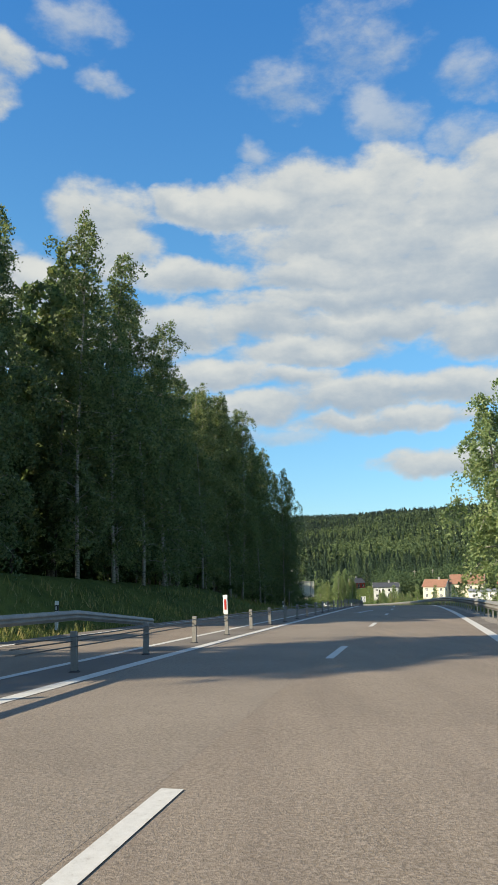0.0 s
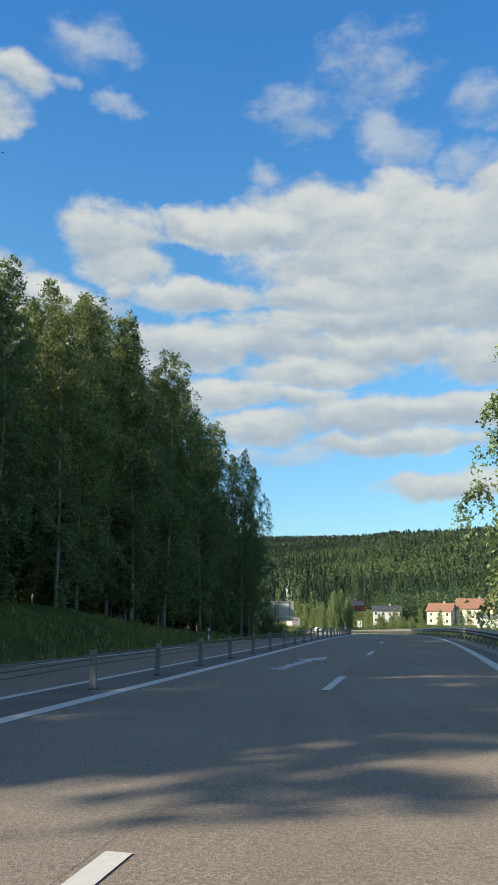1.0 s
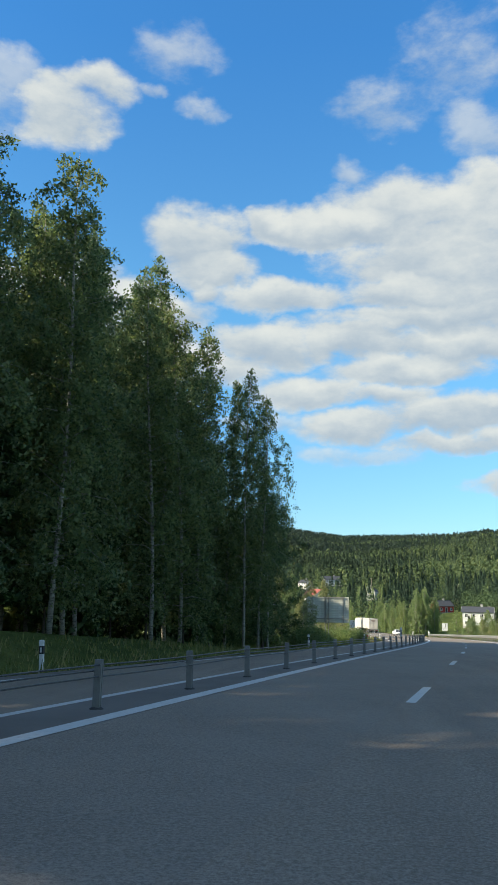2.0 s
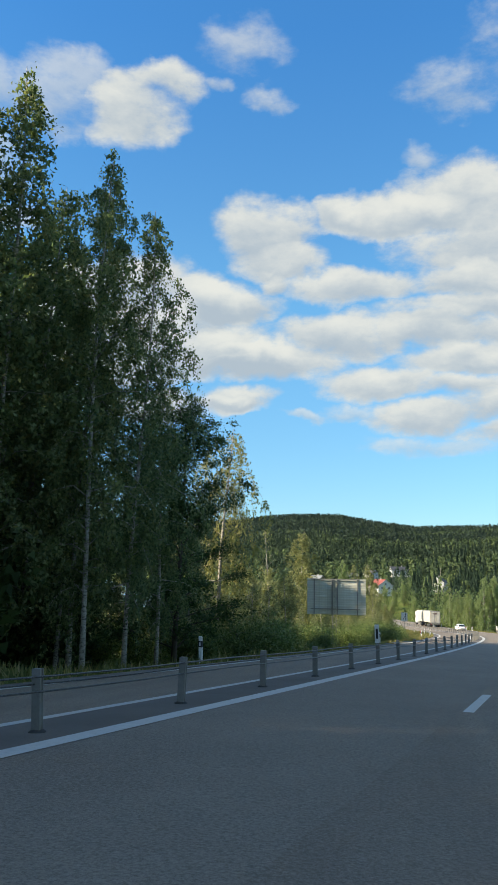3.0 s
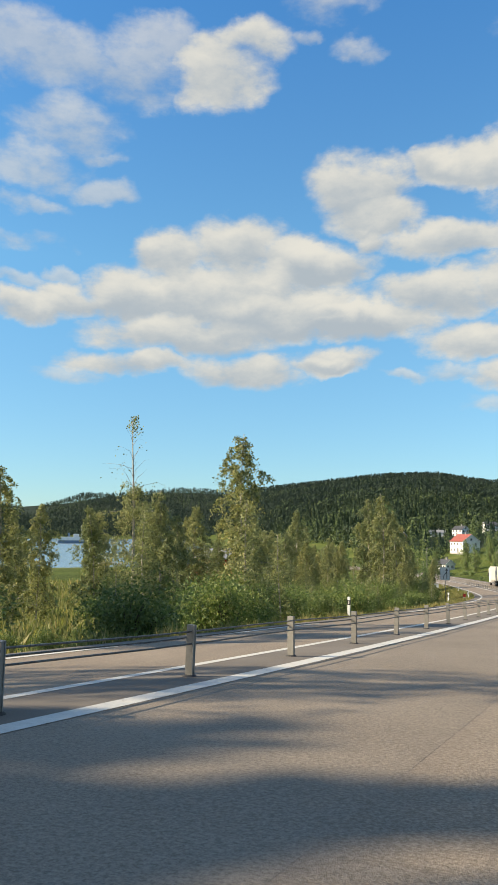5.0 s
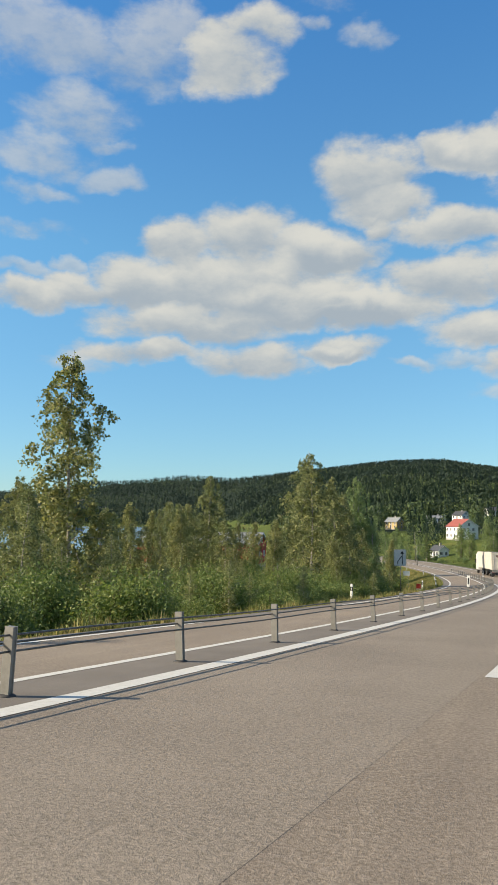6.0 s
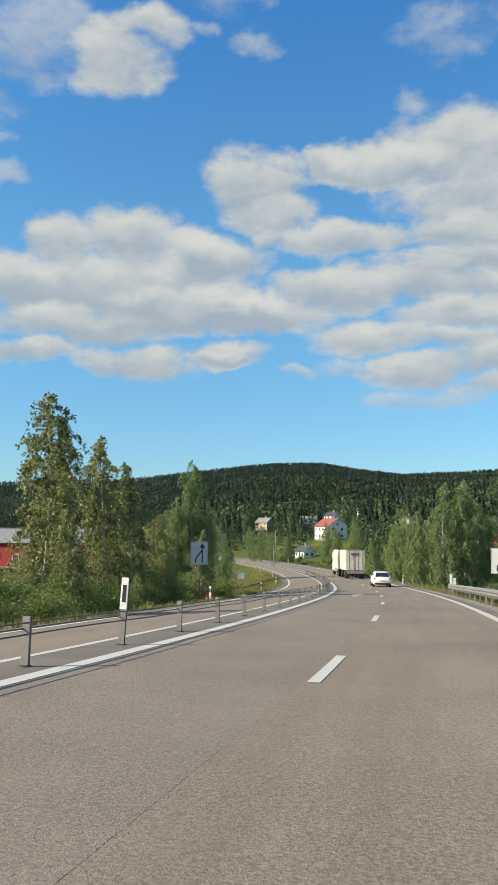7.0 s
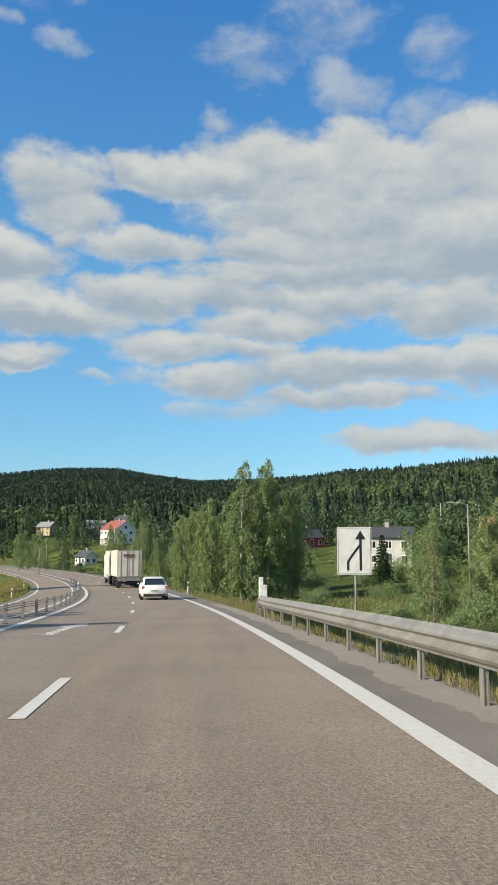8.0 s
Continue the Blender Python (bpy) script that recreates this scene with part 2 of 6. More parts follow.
def make_materials():
    b = Mat("asphalt")
    grain = b.noise(90, 3, 0.7)
    patch = b.noise(0.35, 5, 0.6)
    col = b.ramp(patch, (0.3, (0.226, 0.182, 0.132)), (0.7, (0.300, 0.244, 0.180)))
    col = b.mix(b.range(grain, 0.35, 0.75), b.mix(1.0, col, (0.72, 0.72, 0.74), "MULTIPLY"), col)
    stone = b.noise(38, 3, 0.75)
    col = b.mix(b.range(stone, 0.45, 0.72, 0, 0.75), col, (0.40, 0.335, 0.265))
    col = b.mix(b.range(stone, 0.46, 0.28, 0, 0.6), col, (0.09, 0.07, 0.055))
    streak = b.noise(0.8, 4, 0.6, (2.2, 0.12, 1))
    col = b.mix(b.range(streak, 0.35, 0.7, 0, 0.35), col, (0.125, 0.10, 0.082))
    b.surface(col, 0.85, bump=b.add(grain, b.add(stone, 1.6, "MULTIPLY")), strength=0.5, distance=0.010, spec=0.3)

    b = Mat("lane_asphalt")
    grain = b.noise(90, 3, 0.7)
    patch = b.noise(0.45, 5, 0.6)
    col = b.ramp(patch, (0.3, (0.212, 0.176, 0.134)), (0.7, (0.284, 0.238, 0.182)))
    col = b.mix(b.range(grain, 0.35, 0.75), b.mix(1.0, col, (0.72, 0.72, 0.74), "MULTIPLY"), col)
    stone = b.noise(38, 3, 0.75)
    col = b.mix(b.range(stone, 0.45, 0.72, 0, 0.7), col, (0.36, 0.30, 0.24))
    col = b.mix(b.range(stone, 0.46, 0.28, 0, 0.6), col, (0.085, 0.07, 0.055))
    b.surface(col, 0.85, bump=b.add(grain, b.add(stone, 1.6, "MULTIPLY")), strength=0.5, distance=0.010, spec=0.3)

    b = Mat("shoulder_asphalt")
    grain = b.noise(70, 3, 0.7)
    patch = b.noise(0.6, 5, 0.6)
    col = b.ramp(patch, (0.3, (0.165, 0.145, 0.122)), (0.7, (0.235, 0.208, 0.175)))
    col = b.mix(b.range(grain, 0.35, 0.75), b.mix(1.0, col, (0.7, 0.7, 0.72), "MULTIPLY"), col)
    b.surface(col, 0.9, bump=grain, strength=0.5, distance=0.006, spec=0.25)

    b = Mat("road_paint")
    wear = b.noise(14, 5, 0.75)
    grit = b.noise(120, 2, 0.6)
    col = b.ramp(b.add(wear, b.add(grit, 0.35, "MULTIPLY")), (0.42, (0.34, 0.30, 0.26)), (0.56, (0.50, 0.485, 0.44)), (0.9, (0.59, 0.575, 0.53)))
    b.surface(col, 0.7, bump=grit, strength=0.3, distance=0.003)

    b = Mat("worn_paint")
    wear = b.noise(5, 6, 0.75)
    col = b.ramp(wear, (0.40, (0.17, 0.14, 0.12)), (0.5, (0.5, 0.48, 0.45)), (0.8, (0.72, 0.71, 0.68)))
    b.surface(col, 0.75)

    b = Mat("grass_ground")
    big = b.noise(0.06, 4, 0.6)
    mid = b.noise(0.9, 5, 0.7)
    fine = b.noise(14, 3, 0.7)
    col = b.ramp(big, (0.35, (0.082, 0.108, 0.034)), (0.55, (0.125, 0.155, 0.046)), (0.72, (0.20, 0.18, 0.070)))
    col = b.mix(b.range(mid, 0.3, 0.7), b.mix(1.0, col, (0.55, 0.62, 0.5), "MULTIPLY"), b.mix(1.0, col, (1.25, 1.2, 1.0), "MULTIPLY"))
    col = b.mix(b.range(fine, 0.3, 0.7, 0, 0.6), col, b.mix(1.0, col, (0.5, 0.55, 0.5), "MULTIPLY"))
    b.surface(col, 0.95, bump=b.add(mid, fine), strength=0.9, distance=0.15, spec=0.1)

    # floor colour darkened for the tree shade missing between the sparse far trees
    b = Mat("forest_floor_shade")
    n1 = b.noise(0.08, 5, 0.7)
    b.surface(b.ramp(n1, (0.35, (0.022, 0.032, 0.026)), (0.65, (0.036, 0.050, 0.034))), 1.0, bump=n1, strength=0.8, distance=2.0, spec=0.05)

    b = Mat("gravel")
    n1, n2 = b.noise(25, 4, 0.7), b.noise(1.3, 4)
    col = b.ramp(n1, (0.3, (0.10, 0.09, 0.078)), (0.7, (0.27, 0.24, 0.21)))
    col = b.mix(b.range(n2, 0.5, 0.65), col, (0.10, 0.10, 0.04))
    b.surface(col, 0.95, bump=n1, strength=0.8, distance=0.02)

    b = Mat("sandy_gravel")
    n1, n2 = b.noise(45, 4, 0.75), b.noise(2.1, 5, 0.7)
    col = b.ramp(n1, (0.3, (0.15, 0.13, 0.105)), (0.7, (0.36, 0.32, 0.265)))
    col = b.mix(b.range(n2, 0.35, 0.65, 0, 0.55), col, (0.20, 0.175, 0.145))
    b.surface(col, 0.95, bump=n1, strength=0.8, distance=0.015)

    b = Mat("galvanised_steel")
    n1, n2 = b.noise(3, 5, 0.7), b.noise(30, 3)
    col = b.ramp(b.add(n1, b.add(n2, 0.3, "MULTIPLY")), (0.4, (0.17, 0.165, 0.15)), (0.85, (0.31, 0.30, 0.275)))
    b.surface(col, b.range(n1, 0.2, 0.8, 0.45, 0.7), 0.35, bump=n2, strength=0.08)

    b = Mat("steel_cable")
    b.surface(b.ramp(b.noise(40, 2), (0.3, (0.05, 0.05, 0.05)), (0.7, (0.16, 0.16, 0.155))), 0.5, 0.6)

    b = Mat("white_plastic")
    b.surface(b.ramp(b.noise(4, 5, 0.7), (0.3, (0.55, 0.54, 0.5)), (0.6, (0.78, 0.78, 0.75))), 0.5)
    b = Mat("black_plastic")
    b.surface(b.ramp(b.noise(8, 3), (0.3, (0.012, 0.012, 0.013)), (0.7, (0.03, 0.03, 0.03))), 0.55)
    b = Mat("red_reflector")
    b.surface(b.ramp(b.noise(10, 3), (0.3, (0.42, 0.03, 0.025)), (0.7, (0.55, 0.05, 0.04))), 0.35)
    b = Mat("sign_white")
    b.surface(b.ramp(b.noise(3, 5, 0.7), (0.3, (0.50, 0.51, 0.50)), (0.65, (0.64, 0.64, 0.62))), 0.45)
    b = Mat("sign_black")
    b.surface((0.015, 0.015, 0.017), 0.5)

    b = Mat("board_metal")
    n1 = b.noise(1.2, 5, 0.7)
    streak = b.noise(2.0, 4, 0.6, (6, 6, 0.3))
    col = b.ramp(b.add(n1, b.add(streak, 0.4, "MULTIPLY")), (0.45, (0.40, 0.40, 0.33)), (0.9, (0.62, 0.61, 0.53)))
    b.surface(col, 0.55, 0.15)

    b = Mat("birch_bark")
    n1 = b.noise(5, 5, 0.75, (1, 1, 3.5))
    n2 = b.noise(1.0, 3)
    col = b.ramp(n1, (0.36, (0.03, 0.028, 0.025)), (0.5, (0.34, 0.31, 0.26)), (0.8, (0.54, 0.50, 0.43)))
    col = b.mix(b.range(n2, 0.55, 0.75), col, (0.14, 0.12, 0.09))
    b.surface(col, 0.8, bump=n1, strength=0.4)
    b = Mat("dark_bark")
    n1 = b.noise(9, 5, 0.7, (1, 1, 0.4))
    b.surface(b.ramp(n1, (0.3, (0.03, 0.024, 0.018)), (0.7, (0.12, 0.098, 0.075))), 0.9, bump=n1, strength=0.8)

    leaf_material("birch_leaf", (0.070, 0.104, 0.056), (0.215, 0.262, 0.140), 0.48, (0.240, 0.240, 0.115))
    leaf_material("birch_leaf_pale", (0.092, 0.110, 0.055), (0.315, 0.330, 0.165), 0.3, (0.380, 0.345, 0.172))
    leaf_material("weeping_leaf", (0.190, 0.195, 0.090), (0.310, 0.305, 0.150), 0.45, (0.420, 0.370, 0.180))
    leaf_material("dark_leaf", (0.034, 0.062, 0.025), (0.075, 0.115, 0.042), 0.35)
    leaf_material("scrub_leaf", (0.072, 0.108, 0.042), (0.155, 0.200, 0.078), 0.32, (0.21, 0.235, 0.095))
    leaf_material("garden_leaf", (0.130, 0.182, 0.086), (0.245, 0.310, 0.146), 0.3, (0.300, 0.335, 0.155))
    leaf_material("bush_leaf", (0.085, 0.130, 0.044), (0.200, 0.255, 0.086), 0.3, (0.310, 0.310, 0.126))
    leaf_material("spruce_needle", (0.016, 0.034, 0.014), (0.036, 0.062, 0.022), 0.12)
    leaf_material("dry_grass", (0.115, 0.145, 0.050), (0.240, 0.235, 0.098), 0.4, (0.380, 0.300, 0.168))
    leaf_material("straw_grass", (0.160, 0.150, 0.063), (0.300, 0.250, 0.112), 0.4, (0.420, 0.330, 0.182))
    # the bluish cast in these spruce and far leaf colours stands in for haze
    leaf_material("hill_spruce_haze", (0.030, 0.047, 0.038), (0.048, 0.073, 0.052), 0.2, (0.062, 0.088, 0.057), 0.05)
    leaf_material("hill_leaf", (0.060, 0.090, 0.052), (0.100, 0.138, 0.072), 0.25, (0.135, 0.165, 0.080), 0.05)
    leaf_material("far_leaf_dark_haze", (0.033, 0.050, 0.047), (0.044, 0.065, 0.058), 0.1, (0.050, 0.073, 0.060), 0.02)
    leaf_material("far_leaf_haze", (0.052, 0.074, 0.058), (0.072, 0.100, 0.070), 0.15, (0.100, 0.126, 0.078), 0.02)

    # base colour lightened to stand in for bright sky reflected on the lake
    b = Mat("water")
    rip = b.noise(0.5, 4, 0.6, (1, 3, 1))
    b.surface(b.ramp(b.noise(0.02, 4), (0.3, (0.13, 0.19, 0.24)), (0.7, (0.19, 0.25, 0.30))), 0.22, bump=rip, strength=0.2, distance=0.15)

    for name, lo, hi in (("white_wall", (0.62, 0.61, 0.57), (0.80, 0.79, 0.75)), ("cream_wall", (0.52, 0.46, 0.34), (0.68, 0.61, 0.47)),
                         ("yellow_wall", (0.40, 0.29, 0.12), (0.52, 0.38, 0.16)), ("red_wall", (0.30, 0.03, 0.025), (0.42, 0.05, 0.04)),
                         ("grey_wall", (0.40, 0.40, 0.38), (0.55, 0.55, 0.52)), ("blue_wall", (0.10, 0.16, 0.24), (0.16, 0.24, 0.34)),
                         ("white_trim", (0.70, 0.70, 0.68), (0.82, 0.82, 0.80)), ("plinth", (0.25, 0.24, 0.22), (0.36, 0.35, 0.33))):
        b = Mat(name)
        n1, n2 = b.noise(0.8, 5, 0.7), b.noise(10, 3, 0.6, (1, 1, 0.15))
        b.surface(b.ramp(b.add(n1, b.add(n2, 0.4, "MULTIPLY")), (0.4, lo), (0.8, hi)), 0.75, bump=n2, strength=0.2)
    for name, lo, hi in (("red_tiles", (0.22, 0.060, 0.045), (0.34, 0.095, 0.07)), ("brown_tiles", (0.20, 0.10, 0.06), (0.30, 0.16, 0.10)),
                         ("dark_roof", (0.035, 0.037, 0.042), (0.075, 0.078, 0.085)), ("grey_roof", (0.17, 0.18, 0.19), (0.27, 0.28, 0.29))):
        b = Mat(name)
        n1 = b.noise(1.5, 5, 0.7)
        b.surface(b.ramp(n1, (0.3, lo), (0.7, hi)), 0.7, bump=b.noise(5, 3), strength=0.3)
    b = Mat("window_glass")
    b.surface((0.02, 0.025, 0.03), 0.08, spec=0.8)

    b = Mat("truck_tarp")
    n1, n2 = b.noise(1.0, 5, 0.7), b.noise(6, 4, 0.7, (3, 3, 0.25))
    b.surface(b.ramp(b.add(n1, b.add(n2, 0.5, "MULTIPLY")), (0.4, (0.37, 0.34, 0.29)), (0.85, (0.58, 0.54, 0.47))), 0.6, bump=n1, strength=0.25)
    b = Mat("car_paint_white")
    b.surface((0.74, 0.74, 0.73), 0.25, spec=0.6)
    b = Mat("car_paint_blue")
    b.surface((0.02, 0.03, 0.07), 0.25, spec=0.6)
    b = Mat("tyre_rubber")
    b.surface(b.ramp(b.noise(20, 3), (0.3, (0.012, 0.012, 0.012)), (0.7, (0.03, 0.03, 0.03))), 0.85)
    b = Mat("dark_chassis")
    b.surface(b.ramp(b.noise(8, 3), (0.3, (0.015, 0.015, 0.016)), (0.7, (0.05, 0.048, 0.045))), 0.7)
    b = Mat("tail_light_red")
    b.surface((0.45, 0.015, 0.012), 0.2)
    b = Mat("rim_alloy")
    b.surface((0.45, 0.45, 0.46), 0.35, 0.8)
    b = Mat("ink")
    b.surface((0.03, 0.035, 0.05), 0.6)
    b = Mat("maroon_ink")
    b.surface((0.11, 0.035, 0.035), 0.6)
    b = Mat("old_wood")
    n1 = b.noise(6, 5, 0.7, (1, 1, 0.1))
    b.surface(b.ramp(n1, (0.3, (0.16, 0.13, 0.10)), (0.7, (0.42, 0.39, 0.34))), 0.85, bump=n1, strength=0.3)


make_materials()


# ---- mesh helpers ----
def mesh_from(name, verts, faces, material, smooth=False):
    me = bpy.data.meshes.new(name)
    me.from_pydata([tuple(v) for v in verts], [], [tuple(f) for f in faces])
    me.materials.append(MATS[material])
    if smooth:
        me.polygons.foreach_set("use_smooth", np.ones(len(me.polygons), bool))
    me.update()
    return me


def tri_mesh(name, verts, material, per=3):
    """Loose triangles (or quads, per=4) from an (n, 3) array, made quickly."""
    n = len(verts) // per
    me = bpy.data.meshes.new(name)
    me.vertices.add(n * per)
    me.vertices.foreach_set("co", np.asarray(verts, np.float32).ravel())
    me.loops.add(n * per)
    me.loops.foreach_set("vertex_index", np.arange(n * per, dtype=np.int32))
    me.polygons.add(n)
    me.polygons.foreach_set("loop_start", np.arange(0, n * per, per, dtype=np.int32))
    me.update(calc_edges=True)
    me.materials.append(MATS[material])
    return me


def part(name, data, parent, label="", m=None):
    """Links a mesh as one object under a thing or part."""
    ob = new(name, data)
    ob.parent = parent
    if m is not None:
        ob.matrix_basis = m
    if label:
        ob["label"] = label
    return ob


def thing(name, m, label, category, group="", kind=""):
    ob = new(name)
    ob.empty_display_size = 0.2
    ob.matrix_basis = m
    return tagged(ob, label, category, group, kind)


def box_bm(bm, x0, x1, y0, y1, z0, z1, bevel=0.0):
    r = bmesh.ops.create_cube(bm, size=1.0)["verts"]
    for v in r:
        v.co = Vector(((x0 + x1) / 2 + v.co.x * (x1 - x0), (y0 + y1) / 2 + v.co.y * (y1 - y0), (z0 + z1) / 2 + v.co.z * (z1 - z0)))
    if bevel:
        es = list({e for v in r for e in v.link_edges})
        bmesh.ops.bevel(bm, geom=es, offset=bevel, segments=2, affect="EDGES")
    return bm


def done(bm, name, material, smooth=False):
    me = bpy.data.meshes.new(name)
    bm.to_mesh(me)
    bm.free()
    me.materials.append(MATS[material])
    if smooth:
        me.polygons.foreach_set("use_smooth", np.ones(len(me.polygons), bool))
    return me


def box_mesh(name, material, x0, x1, y0, y1, z0, z1, bevel=0.0):
    return done(box_bm(bmesh.new(), x0, x1, y0, y1, z0, z1, bevel), name, material)


def tube(verts, faces, path, radii, sides=6, cap=True):
    """Adds a tapered tube along a path to the lists of vertices and faces."""
    base, n = len(verts), len(path)
    for i, (p, r) in enumerate(zip(path, radii)):
        d = (Vector(path[min(i + 1, n - 1)]) - Vector(path[max(i - 1, 0)])).normalized()
        a = d.orthogonal().normalized()
        if abs(d.z) > 0.5:
            a = Vector((1, 0, 0)) - d * d.x
            a.normalize()
        b = d.cross(a)
        for k in range(sides):
            t = 2 * math.pi * k / sides
            verts.append(Vector(p) + (a * math.cos(t) + b * math.sin(t)) * r)
    for i in range(n - 1):
        for k in range(sides):
            k2 = (k + 1) % sides
            faces.append((base + i * sides + k, base + i * sides + k2, base + (i + 1) * sides + k2, base + (i + 1) * sides + k))
    if cap:
        faces.append(tuple(base + (n - 1) * sides + k for k in range(sides)))
        faces.append(tuple(base + k for k in reversed(range(sides))))


# ---- the road's line and the lie of the land ----
BENDS = [(-60, -2.4), (-20, -2.4), (0, -0.71), (40, 0.96), (80, 0.78), (120, 1.56), (160, 1.98), (200, 1.95), (240, 2.12), (290, 2.3), (480, 2.4)]
RISE = [(-60, 0.05), (-20, 0.05), (0, 0.0), (20, -0.2), (40, -0.45), (60, -0.77), (80, -1.33), (100, -1.97), (120, -2.61), (140, -3.28), (160, -3.97),
        (180, -4.65), (200, -5.32), (220, -6.0), (240, -6.6), (260, -7.0), (280, -7.25), (320, -7.3), (380, -6.8), (430, -6.2), (480, -5.6)]
FALL = 0.0279
S_TAB = np.arange(-60.0, 480.0, 0.5)
_k = np.interp(S_TAB, *zip(*BENDS)) / 1000
_h = np.cumsum(_k) * 0.5
_i0 = int(60 / 0.5)
H_TAB = _h - _h[_i0] + radians(-12.295)
X_TAB = np.cumsum(-np.sin(H_TAB)) * 0.5
Y_TAB = np.cumsum(np.cos(H_TAB)) * 0.5
X_TAB, Y_TAB = X_TAB - X_TAB[_i0], Y_TAB - Y_TAB[_i0]
_z = np.interp(S_TAB, *zip(*RISE))
Z_TAB = np.convolve(np.pad(_z, 20, mode="edge"), np.ones(41) / 41, "valid")
OPP_EDGE = -10.1   # outer edge of the oncoming lane's asphalt
OUR_EDGE = 3.05    # outer edge of our shoulder


def road_height(s, lat, y):
    """Height of the road's surface; the oncoming lane falls away towards the inside of the bend."""
    cross = np.interp(s, (20, 75), (0.0, 0.05)) * np.minimum(0, lat + 5.0)
    return np.interp(s, S_TAB, Z_TAB) - FALL * y + cross


def on_road(s, lat, up=0.0):
    h = np.interp(s, S_TAB, H_TAB)
    x = np.interp(s, S_TAB, X_TAB) + lat * np.cos(h)
    y = np.interp(s, S_TAB, Y_TAB) + lat * np.sin(h)
    return Vector((float(x), float(y), float(road_height(s, lat, y) + up)))


def road_turn(s):
    return math.degrees(float(np.interp(s, S_TAB, H_TAB)))


def along(xs, ys):
    """Distance along the road and offset to its right, for arrays of places."""
    s, lat = np.empty(len(xs)), np.empty(len(xs))
    for i in range(0, len(xs), 4000):
        x, y = xs[i:i + 4000, None], ys[i:i + 4000, None]
        j = ((x - X_TAB[::4]) ** 2 + (y - Y_TAB[::4]) ** 2).argmin(1) * 4
        dx, dy = x[:, 0] - X_TAB[j], y[:, 0] - Y_TAB[j]
        s[i:i + 4000] = S_TAB[j] - np.sin(H_TAB[j]) * dx + np.cos(H_TAB[j]) * dy
        lat[i:i + 4000] = np.cos(H_TAB[j]) * dx + np.sin(H_TAB[j]) * dy
    return s, lat


def smooth(t):
    t = np.clip(t, 0, 1)
    return t * t * (3 - 2 * t)


LAKE = -15.6
VIEW = (24.0, 150.0)  # where the skyline's angles below are taken from
SKYLINE = [(-60, 4.6, 1250), (-30, 5.3, 1250), (-22, 5.1, 1250), (-18.5, 4.8, 1270), (-14.5, 4.5, 1330), (-11, 4.35, 1450), (-7.5, 4.0, 1700), (-4, 3.85, 1950), (0, 3.75, 2100), (3, 4.1, 2150),
           (6, 4.6, 2150), (9, 4.6, 2150), (11, 4.45, 2150), (13, 4.25, 2150), (15.5, 4.0, 2200), (17.5, 3.8, 2250), (21.7, 3.4, 2300), (25, 3.6, 2300), (30, 3.1, 2400), (32.5, 3.1, 2450),
           (36, 1.9, 2600), (38, 2.2, 3000), (50, 2.6, 3000), (70, 2.2, 3000)]


def land_height(xs, ys):
    """Height of the ground: verges and banks beside the road, the valley, the lake shore and the wooded hills."""
    xs, ys = np.asarray(xs, float), np.asarray(ys, float)
    s, lat = along(xs, ys)
    road = road_height(np.clip(s, -60, 479), np.clip(lat, -11, 3), ys)
    left = np.maximum(0, OPP_EDGE - lat)
    right = np.maximum(0, lat - OUR_EDGE)
    bank = np.interp(s, (-60, 20, 50, 62, 80, 97), (2.2, 2.2, 2.0, 1.2, 0.6, -1.1))   # the cutting under the wood runs out along the road
    lift = bank * smooth((left - 0.8) / 5) + 0.02 * left * smooth((55 - s) / 45)
    near = road + lift - 0.25 * smooth(left / 0.8) * (left > 0) - 1.3 * smooth((right - 0.6) / 4.5)
    near = near - 0.14 * ((lat > OPP_EDGE + 0.3) & (lat < OUR_EDGE - 0.3)) - 0.02
    dx, dy = xs - VIEW[0], ys - VIEW[1]
    r, az = np.hypot(dx, dy), np.degrees(np.arctan2(-dx, dy))
    sk = np.array(SKYLINE)
    el, rr = np.interp(az, sk[:, 0], sk[:, 1]), np.interp(az, sk[:, 0], sk[:, 2])
    top = rr * np.tan(np.radians(el)) - 7 - 16
    r0 = np.interp(az, (-60, -10, 2, 12, 17, 22, 70), (160, 190, 260, 330, 600, 1350, 1500))
    t = np.clip((r - r0) / (rr - r0), 0, 1.6)
    hill = (top + 14) * np.where(t < 1, smooth(t) * 0.55 + 0.45 * t, 1 - 0.35 * smooth((t - 1) / 0.6))
    behind = smooth((-dy - 60) / 120)                                # behind the start the land stays with the road
    shore = smooth((az - 20) / 5) * smooth((60 - np.abs(az - 40)) / 20 + 0.5) * smooth((r - 190) / 50) * (1 - smooth((r - r0 + 60) / 60)) * (dy > 0)
    valley = -14.3 + hill * (1 - behind) + (road + 14.3) * behind - 3.0 * shore
    wl = smooth((left - 8) / 60)
    wr = smooth((right - 6) / 45)
    far = np.maximum(wl, wr)
    far = np.where((s > 470) | (s < -55), np.maximum(far, smooth((np.hypot(xs, ys - 200) - 320) / 100)), far)
    bumps = 0.25 * np.sin(xs * 0.21 + 1.3) * np.sin(ys * 0.17) * smooth((left + right - 4) / 12) * (far < 0.9)
    return near * (1 - far) + valley * far + bumps


def ground_at(x, y):
    return float(land_height(np.array([x]), np.array([y]))[0])


def beside(s, lat, rz=0.0, up=0.0):
    """A pose on the ground at a distance along the road and an offset to its right."""
    p = on_road(s, lat)
    return pose(p.x, p.y, ground_at(p.x, p.y) + up, 0, 0, road_turn(s) + rz)


